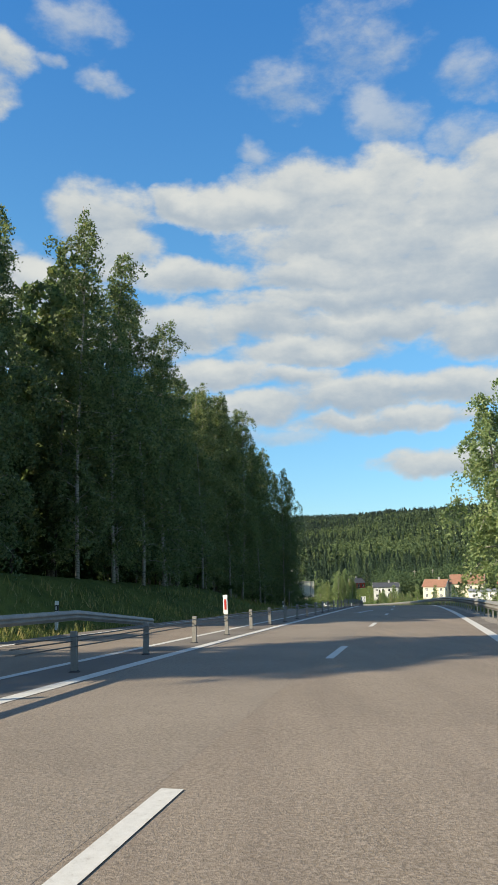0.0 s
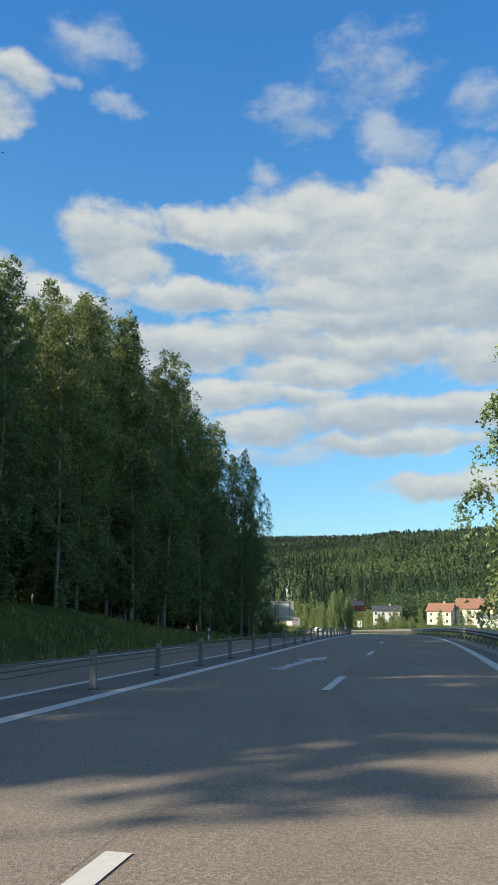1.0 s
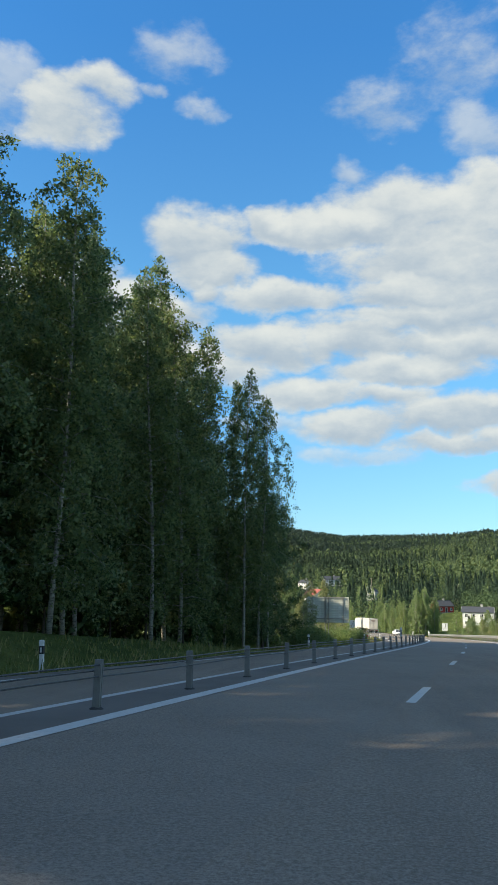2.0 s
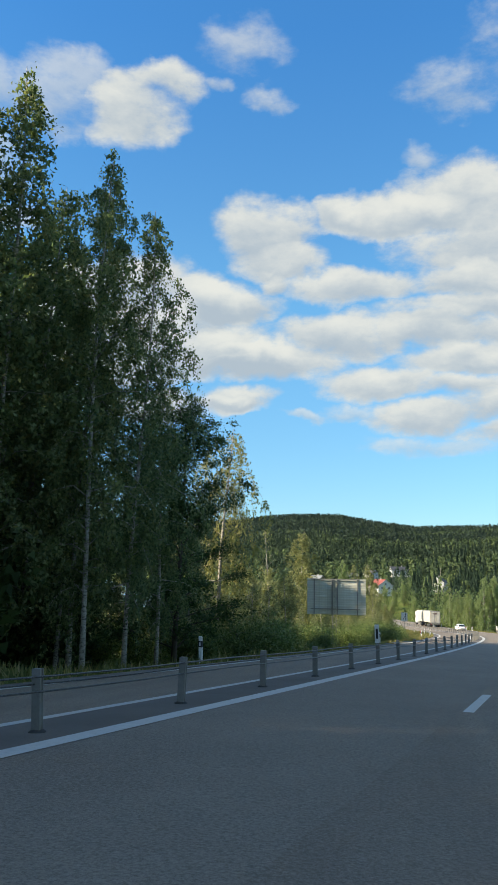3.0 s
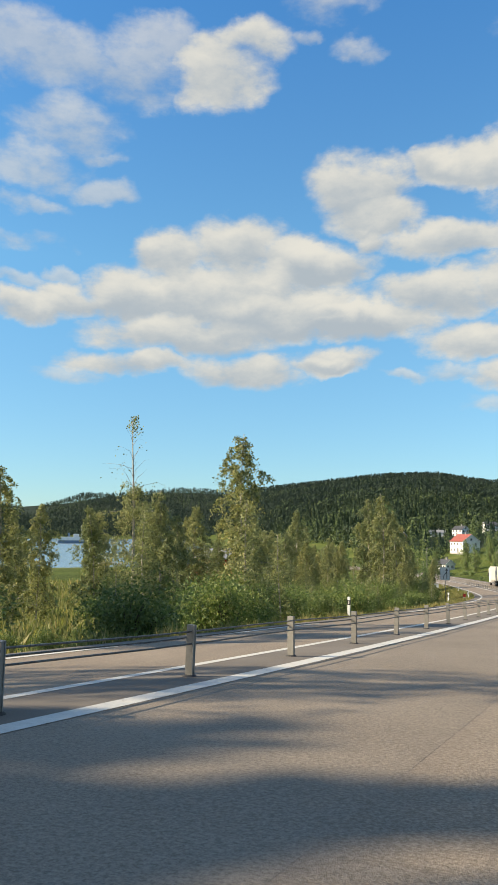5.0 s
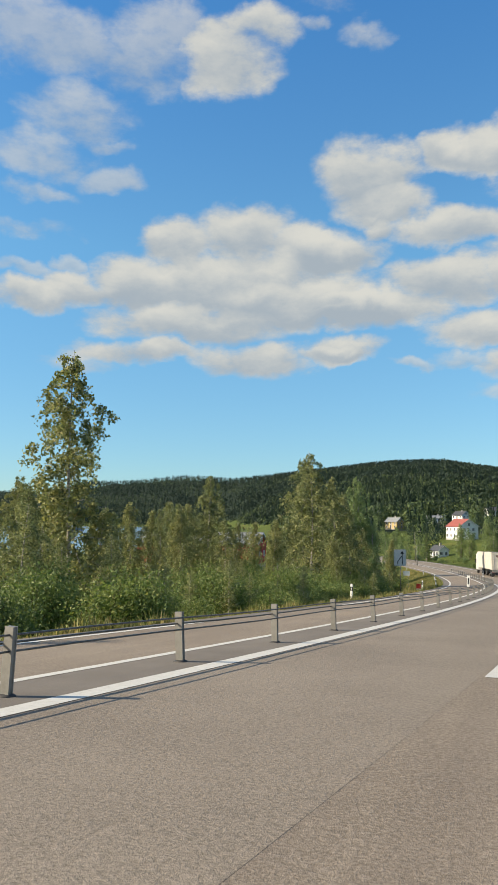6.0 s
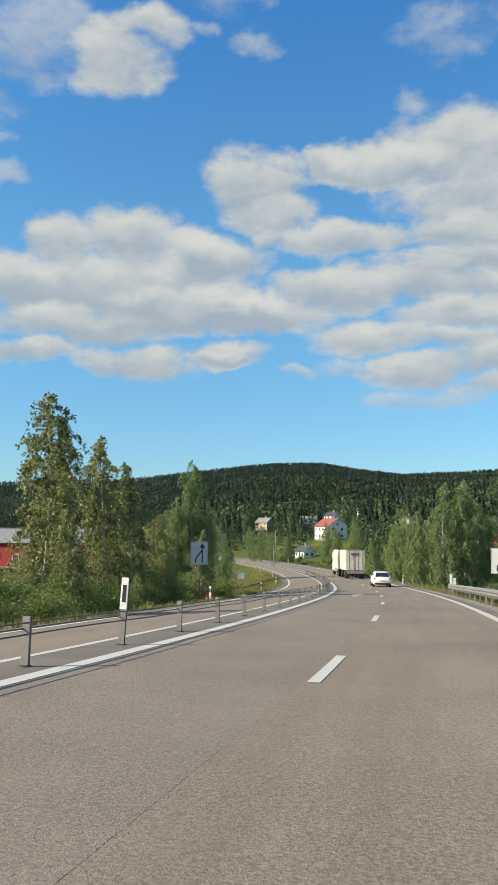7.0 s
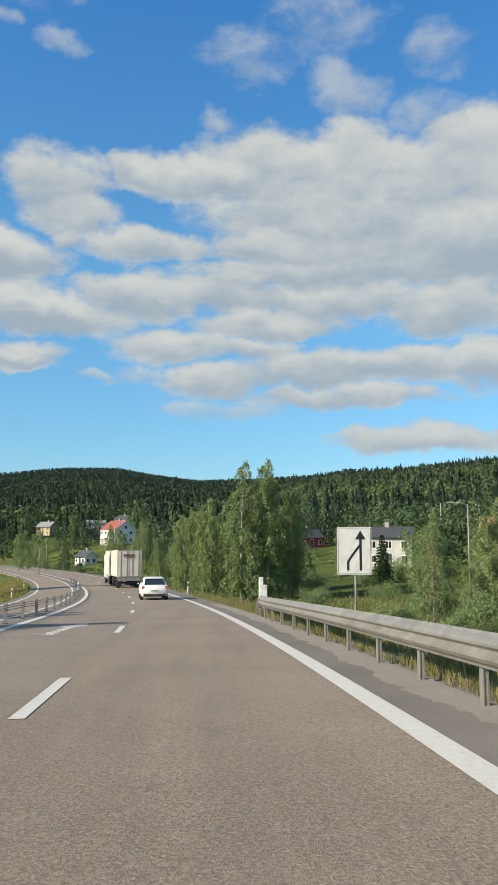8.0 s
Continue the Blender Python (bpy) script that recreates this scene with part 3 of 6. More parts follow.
# ---- ground, road and markings ----
def ground_sheet():
    def steps(*spans):
        out = []
        for a, b, d in spans:
            out += list(np.arange(a, b, d))
        return np.array(out + [spans[-1][1]])
    gx = steps((-3200, -1200, 200), (-1200, -400, 60), (-400, -120, 20), (-120, -48, 4), (-48, 64, 1.25), (64, 140, 4), (140, 420, 20), (420, 1200, 60), (1200, 3200, 200))
    gy = steps((-1500, -300, 150), (-300, -60, 20), (-60, 330, 2.5), (330, 520, 5), (520, 1000, 20), (1000, 2000, 50), (2000, 4200, 200))
    xx, yy = np.meshgrid(gx, gy)
    zz = land_height(xx.ravel(), yy.ravel())
    nx, ny = len(gx), len(gy)
    me = bpy.data.meshes.new("ground")
    me.vertices.add(nx * ny)
    me.vertices.foreach_set("co", np.stack([xx.ravel(), yy.ravel(), zz], 1).astype(np.float32).ravel())
    i = (np.arange(ny - 1)[:, None] * nx + np.arange(nx - 1)).ravel()
    quads = np.stack([i, i + 1, i + nx + 1, i + nx], 1).astype(np.int32)
    me.loops.add(quads.size)
    me.loops.foreach_set("vertex_index", quads.ravel())
    me.polygons.add(len(quads))
    me.polygons.foreach_set("loop_start", np.arange(0, quads.size, 4, dtype=np.int32))
    me.update(calc_edges=True)
    me.polygons.foreach_set("use_smooth", np.ones(len(quads), bool))
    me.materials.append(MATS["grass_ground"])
    me.materials.append(MATS["forest_floor_shade"])
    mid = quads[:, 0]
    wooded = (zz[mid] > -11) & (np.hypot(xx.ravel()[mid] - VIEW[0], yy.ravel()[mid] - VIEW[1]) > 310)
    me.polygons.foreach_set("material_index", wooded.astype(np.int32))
    tagged(new("ground", me), "rough roadside grass and meadow rising to wooded hills", "ground", kind="structure")


def strip_mesh(name, material, s0, s1, lats, up, step=1.0, skirt=0.0, shift=None):
    """A ribbon that follows the road."""
    ss = np.arange(s0, s1 + 1e-6, (s1 - s0) / max(1, round((s1 - s0) / step)))
    vs, fs, n = [], [], len(lats) + (2 if skirt else 0)
    for s in ss:
        d = shift(s) if shift else 0.0
        row = [on_road(s, l + d, up) for l in lats]
        if skirt:
            row = [row[0] - Vector((0, 0, skirt))] + row + [row[-1] - Vector((0, 0, skirt))]
        vs += row
    for i in range(len(ss) - 1):
        for j in range(n - 1):
            a = i * n + j
            fs.append((a, a + 1, a + n + 1, a + n))
    return mesh_from(name, vs, fs, material, False)


def build_road():
    road = tagged(new("road", strip_mesh("road", "asphalt", -60, 478, (OPP_EDGE, -9.3, -7.5, -5.9, -5.0, -4.4, -1.4, 2.1, OUR_EDGE), 0.0, 2.0, 0.3)),
                  "worn reddish-brown asphalt of a divided highway in a left bend", "road", kind="structure")
    part("median_asphalt", strip_mesh("median_asphalt", "shoulder_asphalt", -60, 478, (-5.68, -5.0, -4.62), 0.004, 2.0), road, "greyer asphalt under the cable barrier")
    part("shoulder", strip_mesh("shoulder", "shoulder_asphalt", -60, 478, (2.14, OUR_EDGE), 0.004, 2.0), road, "greyer asphalt shoulder")
    part("gravel_edge", gravel_edge(), road, "sandy gravel lying against the guardrail")
    part("outer_shoulder", strip_mesh("outer_shoulder", "shoulder_asphalt", -60, 478, (OPP_EDGE, -9.42), 0.004, 2.0), road)
    part("passing_lane", strip_mesh("passing_lane", "lane_asphalt", -60, 478, (-4.44, -3.0, -1.55), 0.0015, 2.0), road, "slightly greyer asphalt of the passing lane")
    for lat, w, name in ((-4.56, 0.12, "edge_line"), (2.0, 0.13, "edge_line"), (-5.78, 0.09, "edge_line"), (-9.33, 0.10, "edge_line")):
        part(name, strip_mesh(name, "road_paint", -60, 478, (lat - w, lat + w), 0.007, 1.0), road, "white painted edge line")
    for i in range(-4, 40):
        s = -5.5 + 12 * i
        if s > 470:
            break
        part("lane_dash", strip_mesh("lane_dash", "road_paint", s, s + 3.0, (-1.42 - 0.075, -1.42 + 0.075), 0.007, 1.0), road)
    for s0, s1 in ((35.0, 41.0), (210.0, 215.2)):
        part("merge_arrow", merge_arrow(s0, s1), road, "worn white lane-merge arrow")
    tagged(new("gravel_verge", strip_mesh("gravel_verge", "gravel", -60, 470, (OUR_EDGE - 0.05, OUR_EDGE + 0.35, OUR_EDGE + 0.8), -0.02, 2.0, 0.25)),
           "pale gravel strip beside the asphalt shoulder", "verge", kind="structure")


def gravel_edge():
    """A thin spread of sand and gravel with a ragged inner edge."""
    rnd = np.random.default_rng(31)
    ss = np.arange(-10, 232, 0.11)
    rag = np.convolve(rnd.normal(size=len(ss) + 8), np.ones(9) / 9, "valid") * 0.16 + rnd.normal(size=len(ss)) * 0.018
    vs, fs = [], []
    for s, d in zip(ss, rag):
        vs += [on_road(s, 2.62 + float(d), 0.0055), on_road(s, 2.84, 0.009), on_road(s, 3.12, 0.012)]
    for i in range(len(ss) - 1):
        for j in range(2):
            a = i * 3 + j
            fs.append((a, a + 1, a + 4, a + 3))
    return mesh_from("gravel_edge", vs, fs, "sandy_gravel")


def merge_arrow(s0, s1):
    """A slender arrow leaning over to the right-hand lane, with its head at the far end."""
    n, vs, fs = 14, [], []
    length = s1 - s0

    def mid(t):
        return -3.02 + 0.42 * t ** 1.6
    for i in range(n + 1):
        t = i / n * 0.68
        w = 0.13 + 0.05 * math.sin(i * 2.3)
        vs += [on_road(s0 + length * t, mid(t) - w, 0.006), on_road(s0 + length * t, mid(t) + w, 0.006)]
    for i in range(n):
        fs.append((2 * i, 2 * i + 1, 2 * i + 3, 2 * i + 2))
    b = len(vs)
    vs += [on_road(s0 + length * 0.66, mid(0.66) - 0.40, 0.006), on_road(s0 + length * 0.66, mid(0.66) + 0.36, 0.006),
           on_road(s0 + length * 0.84, mid(0.9) + 0.20, 0.006), on_road(s1, mid(1.0) + 0.02, 0.006), on_road(s0 + length * 0.82, mid(0.85) - 0.22, 0.006)]
    fs.append((b, b + 1, b + 2, b + 3, b + 4))
    b = len(vs)
    vs += [on_road(s0 + length * 0.03, -3.35, 0.006), on_road(s0 + length * 0.17, -3.14, 0.006), on_road(s0 + length * 0.12, -3.32, 0.006)]
    fs.append((b, b + 1, b + 2))
    return mesh_from("merge_arrow", vs, fs, "worn_paint")


def lake():
    n, vs, fs = 40, [], []
    for i in range(n + 1):
        az = 25 + 65 * i / n
        for r in (205, 420, 1700):
            p = heading(az) * r
            vs.append((VIEW[0] + p.x, VIEW[1] + p.y, LAKE))
    for i in range(n):
        for j in range(2):
            a = i * 3 + j
            fs.append((a, a + 1, a + 4, a + 3))
    tagged(new("water", mesh_from("water", vs, fs, "water")), "calm pale blue lake below the far hills", "lake", kind="structure")


ground_sheet()
build_road()
lake()


# ---- barriers ----
def post_mesh(h=0.62):
    """A galvanised C-profile post with folded edges and a cap."""
    bm = bmesh.new()
    prof = [(-0.05, -0.03), (0.05, -0.03), (0.05, -0.012), (0.042, -0.012), (0.042, 0.018), (0.05, 0.018), (0.05, 0.03), (-0.05, 0.03), (-0.05, 0.018), (-0.042, 0.018), (-0.042, -0.012), (-0.05, -0.012)]
    lo = [bm.verts.new((x, y, -0.12)) for x, y in prof]
    hi = [bm.verts.new((x, y, h)) for x, y in prof]
    for i in range(len(prof)):
        j = (i + 1) % len(prof)
        bm.faces.new((lo[i], lo[j], hi[j], hi[i]))
    bm.faces.new(hi)
    return done(bm, "post", "galvanised_steel")


def lathe(name, material, prof, sides=12):
    vs, fs = [], []
    for r, z in prof:
        for k in range(sides):
            a = 2 * math.pi * k / sides
            vs.append((r * math.cos(a), r * math.sin(a), z))
    for i in range(len(prof) - 1):
        for k in range(sides):
            k2 = (k + 1) % sides
            fs.append((i * sides + k, i * sides + k2, (i + 1) * sides + k2, (i + 1) * sides + k))
    fs.append(tuple((len(prof) - 1) * sides + k for k in range(sides)))
    return mesh_from(name, vs, fs, material, True)


def cable_posts():
    out = [0.6, 3.9, 7.1, 10.4]
    for a, b, n in ((13.6, 98.9, 27), (98.9, 124.4, 8), (124.4, 174.6, 16), (174.6, 300.6, 40)):
        out += [a + (b - a) * i / n for i in range(n)]
    return out


def cable_barrier():
    rnd = random.Random(4)
    root = thing("cable_barrier", pose(0, 0, 0), "galvanised cable barrier with slim leaning posts along the median", "barrier")
    post, foot = post_mesh(), lathe("socket", "dark_chassis", [(0.09, -0.02), (0.09, 0.012), (0.06, 0.03)])
    plate = box_mesh("marker_plate", "white_plastic", -0.065, 0.065, -0.045, -0.03, 0.58, 1.10, 0.008)
    slot = box_mesh("marker_slot", "black_plastic", -0.032, 0.032, -0.052, -0.046, 0.70, 0.98, 0.003)
    slot_red = box_mesh("marker_slot", "red_reflector", -0.032, 0.032, -0.052, -0.046, 0.70, 0.98, 0.003)
    pts = cable_posts()
    marked = {13.6: slot_red}
    for s in (89.3, 177.74, 247.0):
        marked[min(pts, key=lambda p: abs(p - s))] = slot
    for s in pts:
        p = on_road(s, -5.05)
        m = pose(p.x, p.y, p.z, rnd.uniform(-2.5, 2.5), rnd.uniform(-3, 3), road_turn(s))
        ob = part("post", post, root, m=m)
        part("socket", foot, ob, m=pose(0, 0, 0))
        if s in marked:
            part("marker_plate", plate, ob, "white reflector plate on a post")
            part("marker_slot", marked[s], ob, "reflector strip")
    for z, lat in ((0.545, -5.01), (0.47, -5.09), (0.40, -5.01)):
        path = [on_road(s, lat, z + 0.01 * math.sin(s * 0.9)) for s in np.arange(2.0, 300, 1.5)]
        vs, fs = [], []
        tube(vs, fs, path, [0.011] * len(path), 5)
        part("cable", mesh_from("cable", vs, fs, "steel_cable", True), root)


BEAM = [(0.0, 0.0), (0.012, 0.03), (0.055, 0.06), (0.085, 0.10), (0.085, 0.125), (0.03, 0.165), (0.03, 0.185), (0.085, 0.225), (0.085, 0.25), (0.055, 0.29), (0.012, 0.32), (0.0, 0.35)]


def beam_mesh(name, ss, lat, z0, face, size=1.0):
    """A folded steel beam along the road; face: +1 towards the right, -1 towards the left. lat and z0 are functions of s."""
    vs, fs, n = [], [], len(BEAM)
    for s in ss:
        for d, z in BEAM:
            vs.append(on_road(s, lat(s) + face * d * size, z0(s) + z * size))
        for d, z in BEAM:
            vs.append(on_road(s, lat(s) + face * (d * size - 0.008), z0(s) + z * size))
    for i in range(len(ss) - 1):
        a, b = i * 2 * n, (i + 1) * 2 * n
        for j in range(n - 1):
            fs.append((a + j, a + j + 1, b + j + 1, b + j))
            fs.append((a + n + j + 1, a + n + j, b + n + j, b + n + j + 1))
        fs.append((a + n - 1, a + 2 * n - 1, b + 2 * n - 1, b + n - 1))
        fs.append((a + n, a, b, b + n))
    return mesh_from(name, vs, fs, "galvanised_steel", False)


def guardrail():
    root = thing("guardrail", pose(0, 0, 0), "dull galvanised steel guardrail with a folded beam beside the shoulder", "guardrail")
    end = 222.5

    def lat(s):
        return 2.95 + 0.75 * max(0, (s - end + 9) / 9) ** 2

    def low(s):
        return 0.38 - 0.42 * max(0, (s - end + 4.0) / 4.0) ** 1.3
    ss = np.arange(-40, end + 0.01, 1.0)
    for a in range(0, len(ss) - 1, 4):
        part("beam", beam_mesh("beam", ss[a:a + 5], lambda s, o=(0.003 if (a // 4) % 2 else 0): lat(s) - o, low, -1), root)
    post = post_mesh(0.66)
    s = -39.3
    while s < end - 1:
        p = on_road(s, lat(s) + 0.06)
        part("post", post, root, m=pose(p.x, p.y, p.z + min(0, low(s) - 0.38) - 0.02, 0, 0, road_turn(s) + 90))
        s += 2.0
    return root


def median_rail():
    root = thing("median_rail", pose(0, 0, 0), "short galvanised beam rail ending at the cable barrier", "guardrail")

    def low(s):
        return 0.77 - 0.27 * max(0.0, (s - 4.3) / 3.7)
    ss = [-60, -50, -40, -30, -20, -14, -10, -6, -3, 0, 2, 3.4, 4.3, 5.2, 6.2, 7.2, 7.9]
    part("beam", beam_mesh("beam", ss, lambda s: -5.2, low, 1, 0.45), root)
    post = post_mesh(0.82)
    for s in np.arange(-58, 0, 4.0):
        p = on_road(s, -5.24)
        part("post", post, root, m=pose(p.x, p.y, p.z, 0, 0, road_turn(s) + 90))


cable_barrier()
guardrail()
median_rail()


# ---- trees and bushes ----
def leaf_tris(points, size, rnd, flat=0.0, hang=0.0):
    """Single-triangle leaves round the given points, as an (n * 3, 3) array."""
    n = len(points)
    a = rnd.normal(size=(n, 3))
    a /= np.linalg.norm(a, axis=1)[:, None]
    a[:, 2] = a[:, 2] * (1 - flat) - hang
    a /= np.linalg.norm(a, axis=1)[:, None]
    b = np.cross(a, rnd.normal(size=(n, 3)))
    b /= np.linalg.norm(b, axis=1)[:, None] + 1e-9
    s = size * rnd.uniform(0.6, 1.3, (n, 1))
    return np.stack([points - a * s * 0.5 - b * s * 0.42, points - a * s * 0.5 + b * s * 0.42, points + a * s * 0.62], 1).reshape(-1, 3)


def grow(seed, height, spread, base=0.3, leaves=9000, leaf=0.2, droop=0.6, limbs=26, trunk_r=0.16, lean=0.03, shape="birch", stems=1, bare_top=False, top=0.82, loose=1.0):
    """A broadleaf tree: stems, limbs, twigs and leaves. Returns the wood's lists and the leaf array."""
    rnd = np.random.default_rng(seed)
    vs, fs, pts = [], [], []
    for st in range(stems):
        off = Vector((rnd.normal() * 0.35, rnd.normal() * 0.35, 0)) * (st > 0)
        hgt = height * (1 - 0.16 * st * rnd.uniform(0.5, 1))
        ph = rnd.uniform(0, 6.28, 2)
        ln = Vector((rnd.normal(), rnd.normal(), 0)) * lean * hgt + off * 2.2

        def stem(t):
            w = 0.02 * hgt
            return off + ln * t ** 1.3 + Vector((math.sin(t * 4 + ph[0]) * w * t, math.sin(t * 3.3 + ph[1]) * w * t, hgt * t))
        n = 9
        path = [stem(i / n) - Vector((0, 0, 0.25)) * (i == 0) for i in range(n + 1)]
        tube(vs, fs, path, [trunk_r * (1.25 if i == 0 else 1) * (1 - i / n) ** 0.8 + 0.012 for i in range(n + 1)], 7)
        m = int(limbs / stems) + 1
        for k in range(m):
            t = base + (0.985 - base) * ((k + rnd.uniform(0, 0.9)) / m)
            u = (t - base) / (1 - base)
            if shape == "birch":
                ln_k = spread * (0.10 + 1.0 * math.sin(math.pi * (u * top + 0.12))) * (1 - 0.25 * u) * rnd.uniform(0.45, 1.3)
            elif shape == "round":
                ln_k = spread * (0.5 + 0.8 * math.sqrt(max(0, 1 - (2 * u - 0.9) ** 2 * 0.8))) * rnd.uniform(0.6, 1.1) * (1 - 0.3 * u)
            else:
                ln_k = spread * (1.12 - u) * rnd.uniform(0.7, 1.1)
            az = k * 2.399 + rnd.uniform(-0.5, 0.5)
            el = radians((rnd.uniform(12, 52) if shape == "birch" else rnd.uniform(12, 45)) + 24 * u)
            dirv = Vector((math.cos(az) * math.cos(el), math.sin(az) * math.cos(el), math.sin(el)))
            p0 = stem(t)
            seg = 3
            pp = []
            for i in range(seg + 1):
                q = i / seg
                pp.append(p0 + dirv * ln_k * q - Vector((0, 0, droop * ln_k * 0.55 * q ** 2.2)) + Vector(rnd.normal(size=3)) * 0.04 * ln_k * (i > 0))
            r0 = max(0.014, trunk_r * 0.36 * (1 - u * 0.8))
            tube(vs, fs, pp, [r0 * (1 - 0.85 * i / seg) for i in range(seg + 1)], 3, False)
            thin = (0.03 if bare_top and 0.6 < u < 0.93 else 1.0) * ln_k / (0.72 * spread)
            # twigs carry the leaves
            tw = 4 + int(ln_k * 2.4)
            for j in range(tw):
                q = rnd.uniform(0.25, 1.0) if j else 1.0
                f = q * seg
                i = min(int(f), seg - 1)
                b0 = pp[i].lerp(pp[i + 1], f - i)
                d2 = Vector(rnd.normal(size=3))
                d2.z = d2.z * 0.5
                d2.normalize()
                tl = (0.35 + 0.35 * rnd.uniform()) * (0.55 + 0.25 * ln_k)
                sag = droop * rnd.uniform(0.4, 1.7) * tl * (1.4 if shape == "birch" else 0.4)
                cnt = max(0 if bare_top else 3, int(leaves * thin / (stems * m * tw)))
                w = rnd.uniform(0, 1, cnt)[:, None]
                line = np.array(b0)[None] + np.array(d2)[None] * tl * w - np.array([[0, 0, 1.0]]) * sag * w ** 1.5
                pts.append(line + rnd.normal(size=(cnt, 3)) * (0.10 + 0.05 * tl) * loose * np.array([[1, 1, 0.9]]))
    pts = np.concatenate(pts)
    return vs, fs, leaf_tris(pts, leaf, rnd, 0.2, 0.5 * droop)


def tree(name, seed, label, category, leaf_mat, bark="birch_bark", **kw):
    vs, fs, lv = grow(seed, **kw)
    root = thing(name, pose(0, 0, -500), label, category)
    part("trunk", mesh_from("trunk", vs, fs, bark, True), root)
    part("crown", tri_mesh("crown", lv, leaf_mat), root)
    return root


def conifer(name, seed, label, height, spread, tiers=22, per=9, leaf_mat="spruce_needle"):
    """A spruce: straight trunk, drooping whorls of boughs with needle sprays."""
    rnd = np.random.default_rng(seed)
    vs, fs, pts = [], [], []
    tube(vs, fs, [(0, 0, -0.2), (0, 0, height * 0.5), (0, 0, height)], [0.02 * height * 0.7, 0.012 * height * 0.6, 0.01], 7)
    for k in range(tiers):
        u = k / tiers
        z = height * (0.05 + 0.93 * u)
        ln = spread * (1 - u) ** 0.9 + 0.12
        for j in range(per):
            az = 6.283 * (j + rnd.uniform(-0.3, 0.3)) / per + k
            l = ln * rnd.uniform(0.75, 1.1)
            tip = Vector((math.cos(az) * l, math.sin(az) * l, z - 0.28 * l + 0.06 * l))
            tube(vs, fs, [(0, 0, z), Vector((0, 0, z)).lerp(tip, 0.5) + Vector((0, 0, 0.03)), tip], [0.025, 0.016, 0.005], 3, False)
            w = rnd.uniform(0.1, 1, (int(10 + 22 * l), 1))
            p = np.array([[0, 0, z]]) * (1 - w) + np.array(tip)[None] * w
            pts.append(p + rnd.normal(size=p.shape) * np.array([[0.11, 0.11, 0.06]]) * (0.5 + 0.5 * l) - np.array([[0, 0, 0.08]]))
    root = thing(name, pose(0, 0, -500), label, "tree")
    part("trunk", mesh_from("trunk", vs, fs, "dark_bark", True), root)
    part("crown", tri_mesh("crown", leaf_tris(np.concatenate(pts), 0.24, rnd, 0.3, 0.4), leaf_mat), root)
    return root


def bush(name, seed, label, height, width, leaves, leaf, leaf_mat="bush_leaf"):
    """A shrub: several stems from the ground and a ragged leafy mass."""
    rnd = np.random.default_rng(seed)
    vs, fs, pts = [], [], []
    for k in range(11):
        az, out = rnd.uniform(0, 6.28), rnd.uniform(0.15, 1.0) * width * 0.5
        h = height * rnd.uniform(0.55, 1.0) * (1 - 0.35 * out / width)
        tip = Vector((math.cos(az) * out, math.sin(az) * out, h))
        mid = tip * 0.5 + Vector((0, 0, h * 0.12))
        tube(vs, fs, [(tip.x * 0.12, tip.y * 0.12, -0.15), mid, tip], [0.03, 0.02, 0.006], 4, False)
        n = int(leaves / 11)
        w = rnd.uniform(0.12, 1.05, (n, 1))
        p = np.where(w < 0.5, np.array(mid)[None] * w * 2, np.array(mid)[None] * (2 - 2 * w) + np.array(tip)[None] * (2 * w - 1))
        pts.append(p + rnd.normal(size=(n, 3)) * width * np.array([[0.13, 0.13, 0.08]]))
    p = np.concatenate(pts)
    p[:, 2] = np.maximum(p[:, 2], 0.03)
    root = thing(name, pose(0, 0, -500), label, "bush")
    part("branchwork", mesh_from("branchwork", vs, fs, "dark_bark", True), root)
    part("foliage", tri_mesh("foliage", leaf_tris(p, leaf, rnd, 0.1, 0.1), leaf_mat), root)
    return root


def plant(model, x, y, scale=1.0, rz=0.0, up=0.0, squash=1.0, label="", group=""):
    """A copy of a plant at a place on the ground."""
    ob = copy_thing(model, pose(x, y, ground_at(x, y) + up, 0, 0, rz))
    ob.scale = (scale, scale, scale * squash)
    if label:
        ob["label"] = label
    if group:
        ob["group"] = group
    return ob


def plant_s(model, s, lat, *a, **k):
    p = on_road(s, lat)
    return plant(model, p.x, p.y, *a, **k)


WOOD = [tree("birch_tree", 11 + i, "tall dark green birch in a dense roadside wood", "tree", "birch_leaf", height=20.0, spread=3.7, base=0.07, leaves=22000, leaf=0.14, droop=1.15, limbs=64, trunk_r=0.10) for i in range(5)]
WOOD_EDGE = [tree("birch_tree", 41 + i, "tall birch with hanging twigs at the end of the wood", "tree", "birch_leaf", height=20.0, spread=3.6, base=0.12, leaves=24000, leaf=0.12, droop=1.3, limbs=64, trunk_r=0.11, loose=0.7) for i in range(3)]
WOOD_BACK_SHADE = [tree("birch_tree", 21 + i, "tall birch for the wood's back rows and the added shade rows", "tree", "birch_leaf", height=20.0, spread=3.9, base=0.13, leaves=5200, leaf=0.36, droop=0.9, limbs=34, trunk_r=0.10) for i in range(3)]
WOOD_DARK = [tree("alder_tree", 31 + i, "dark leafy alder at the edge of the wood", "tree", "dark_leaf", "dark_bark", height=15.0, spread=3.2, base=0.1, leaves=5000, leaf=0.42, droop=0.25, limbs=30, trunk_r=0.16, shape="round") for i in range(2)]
ALDER = tree("alder_tree", 35, "dark leafy alder at the edge of the wood", "tree", "dark_leaf", "dark_bark", height=11.0, spread=3.2, base=0.1, leaves=34000, leaf=0.085, droop=0.3, limbs=60, trunk_r=0.12, shape="round")
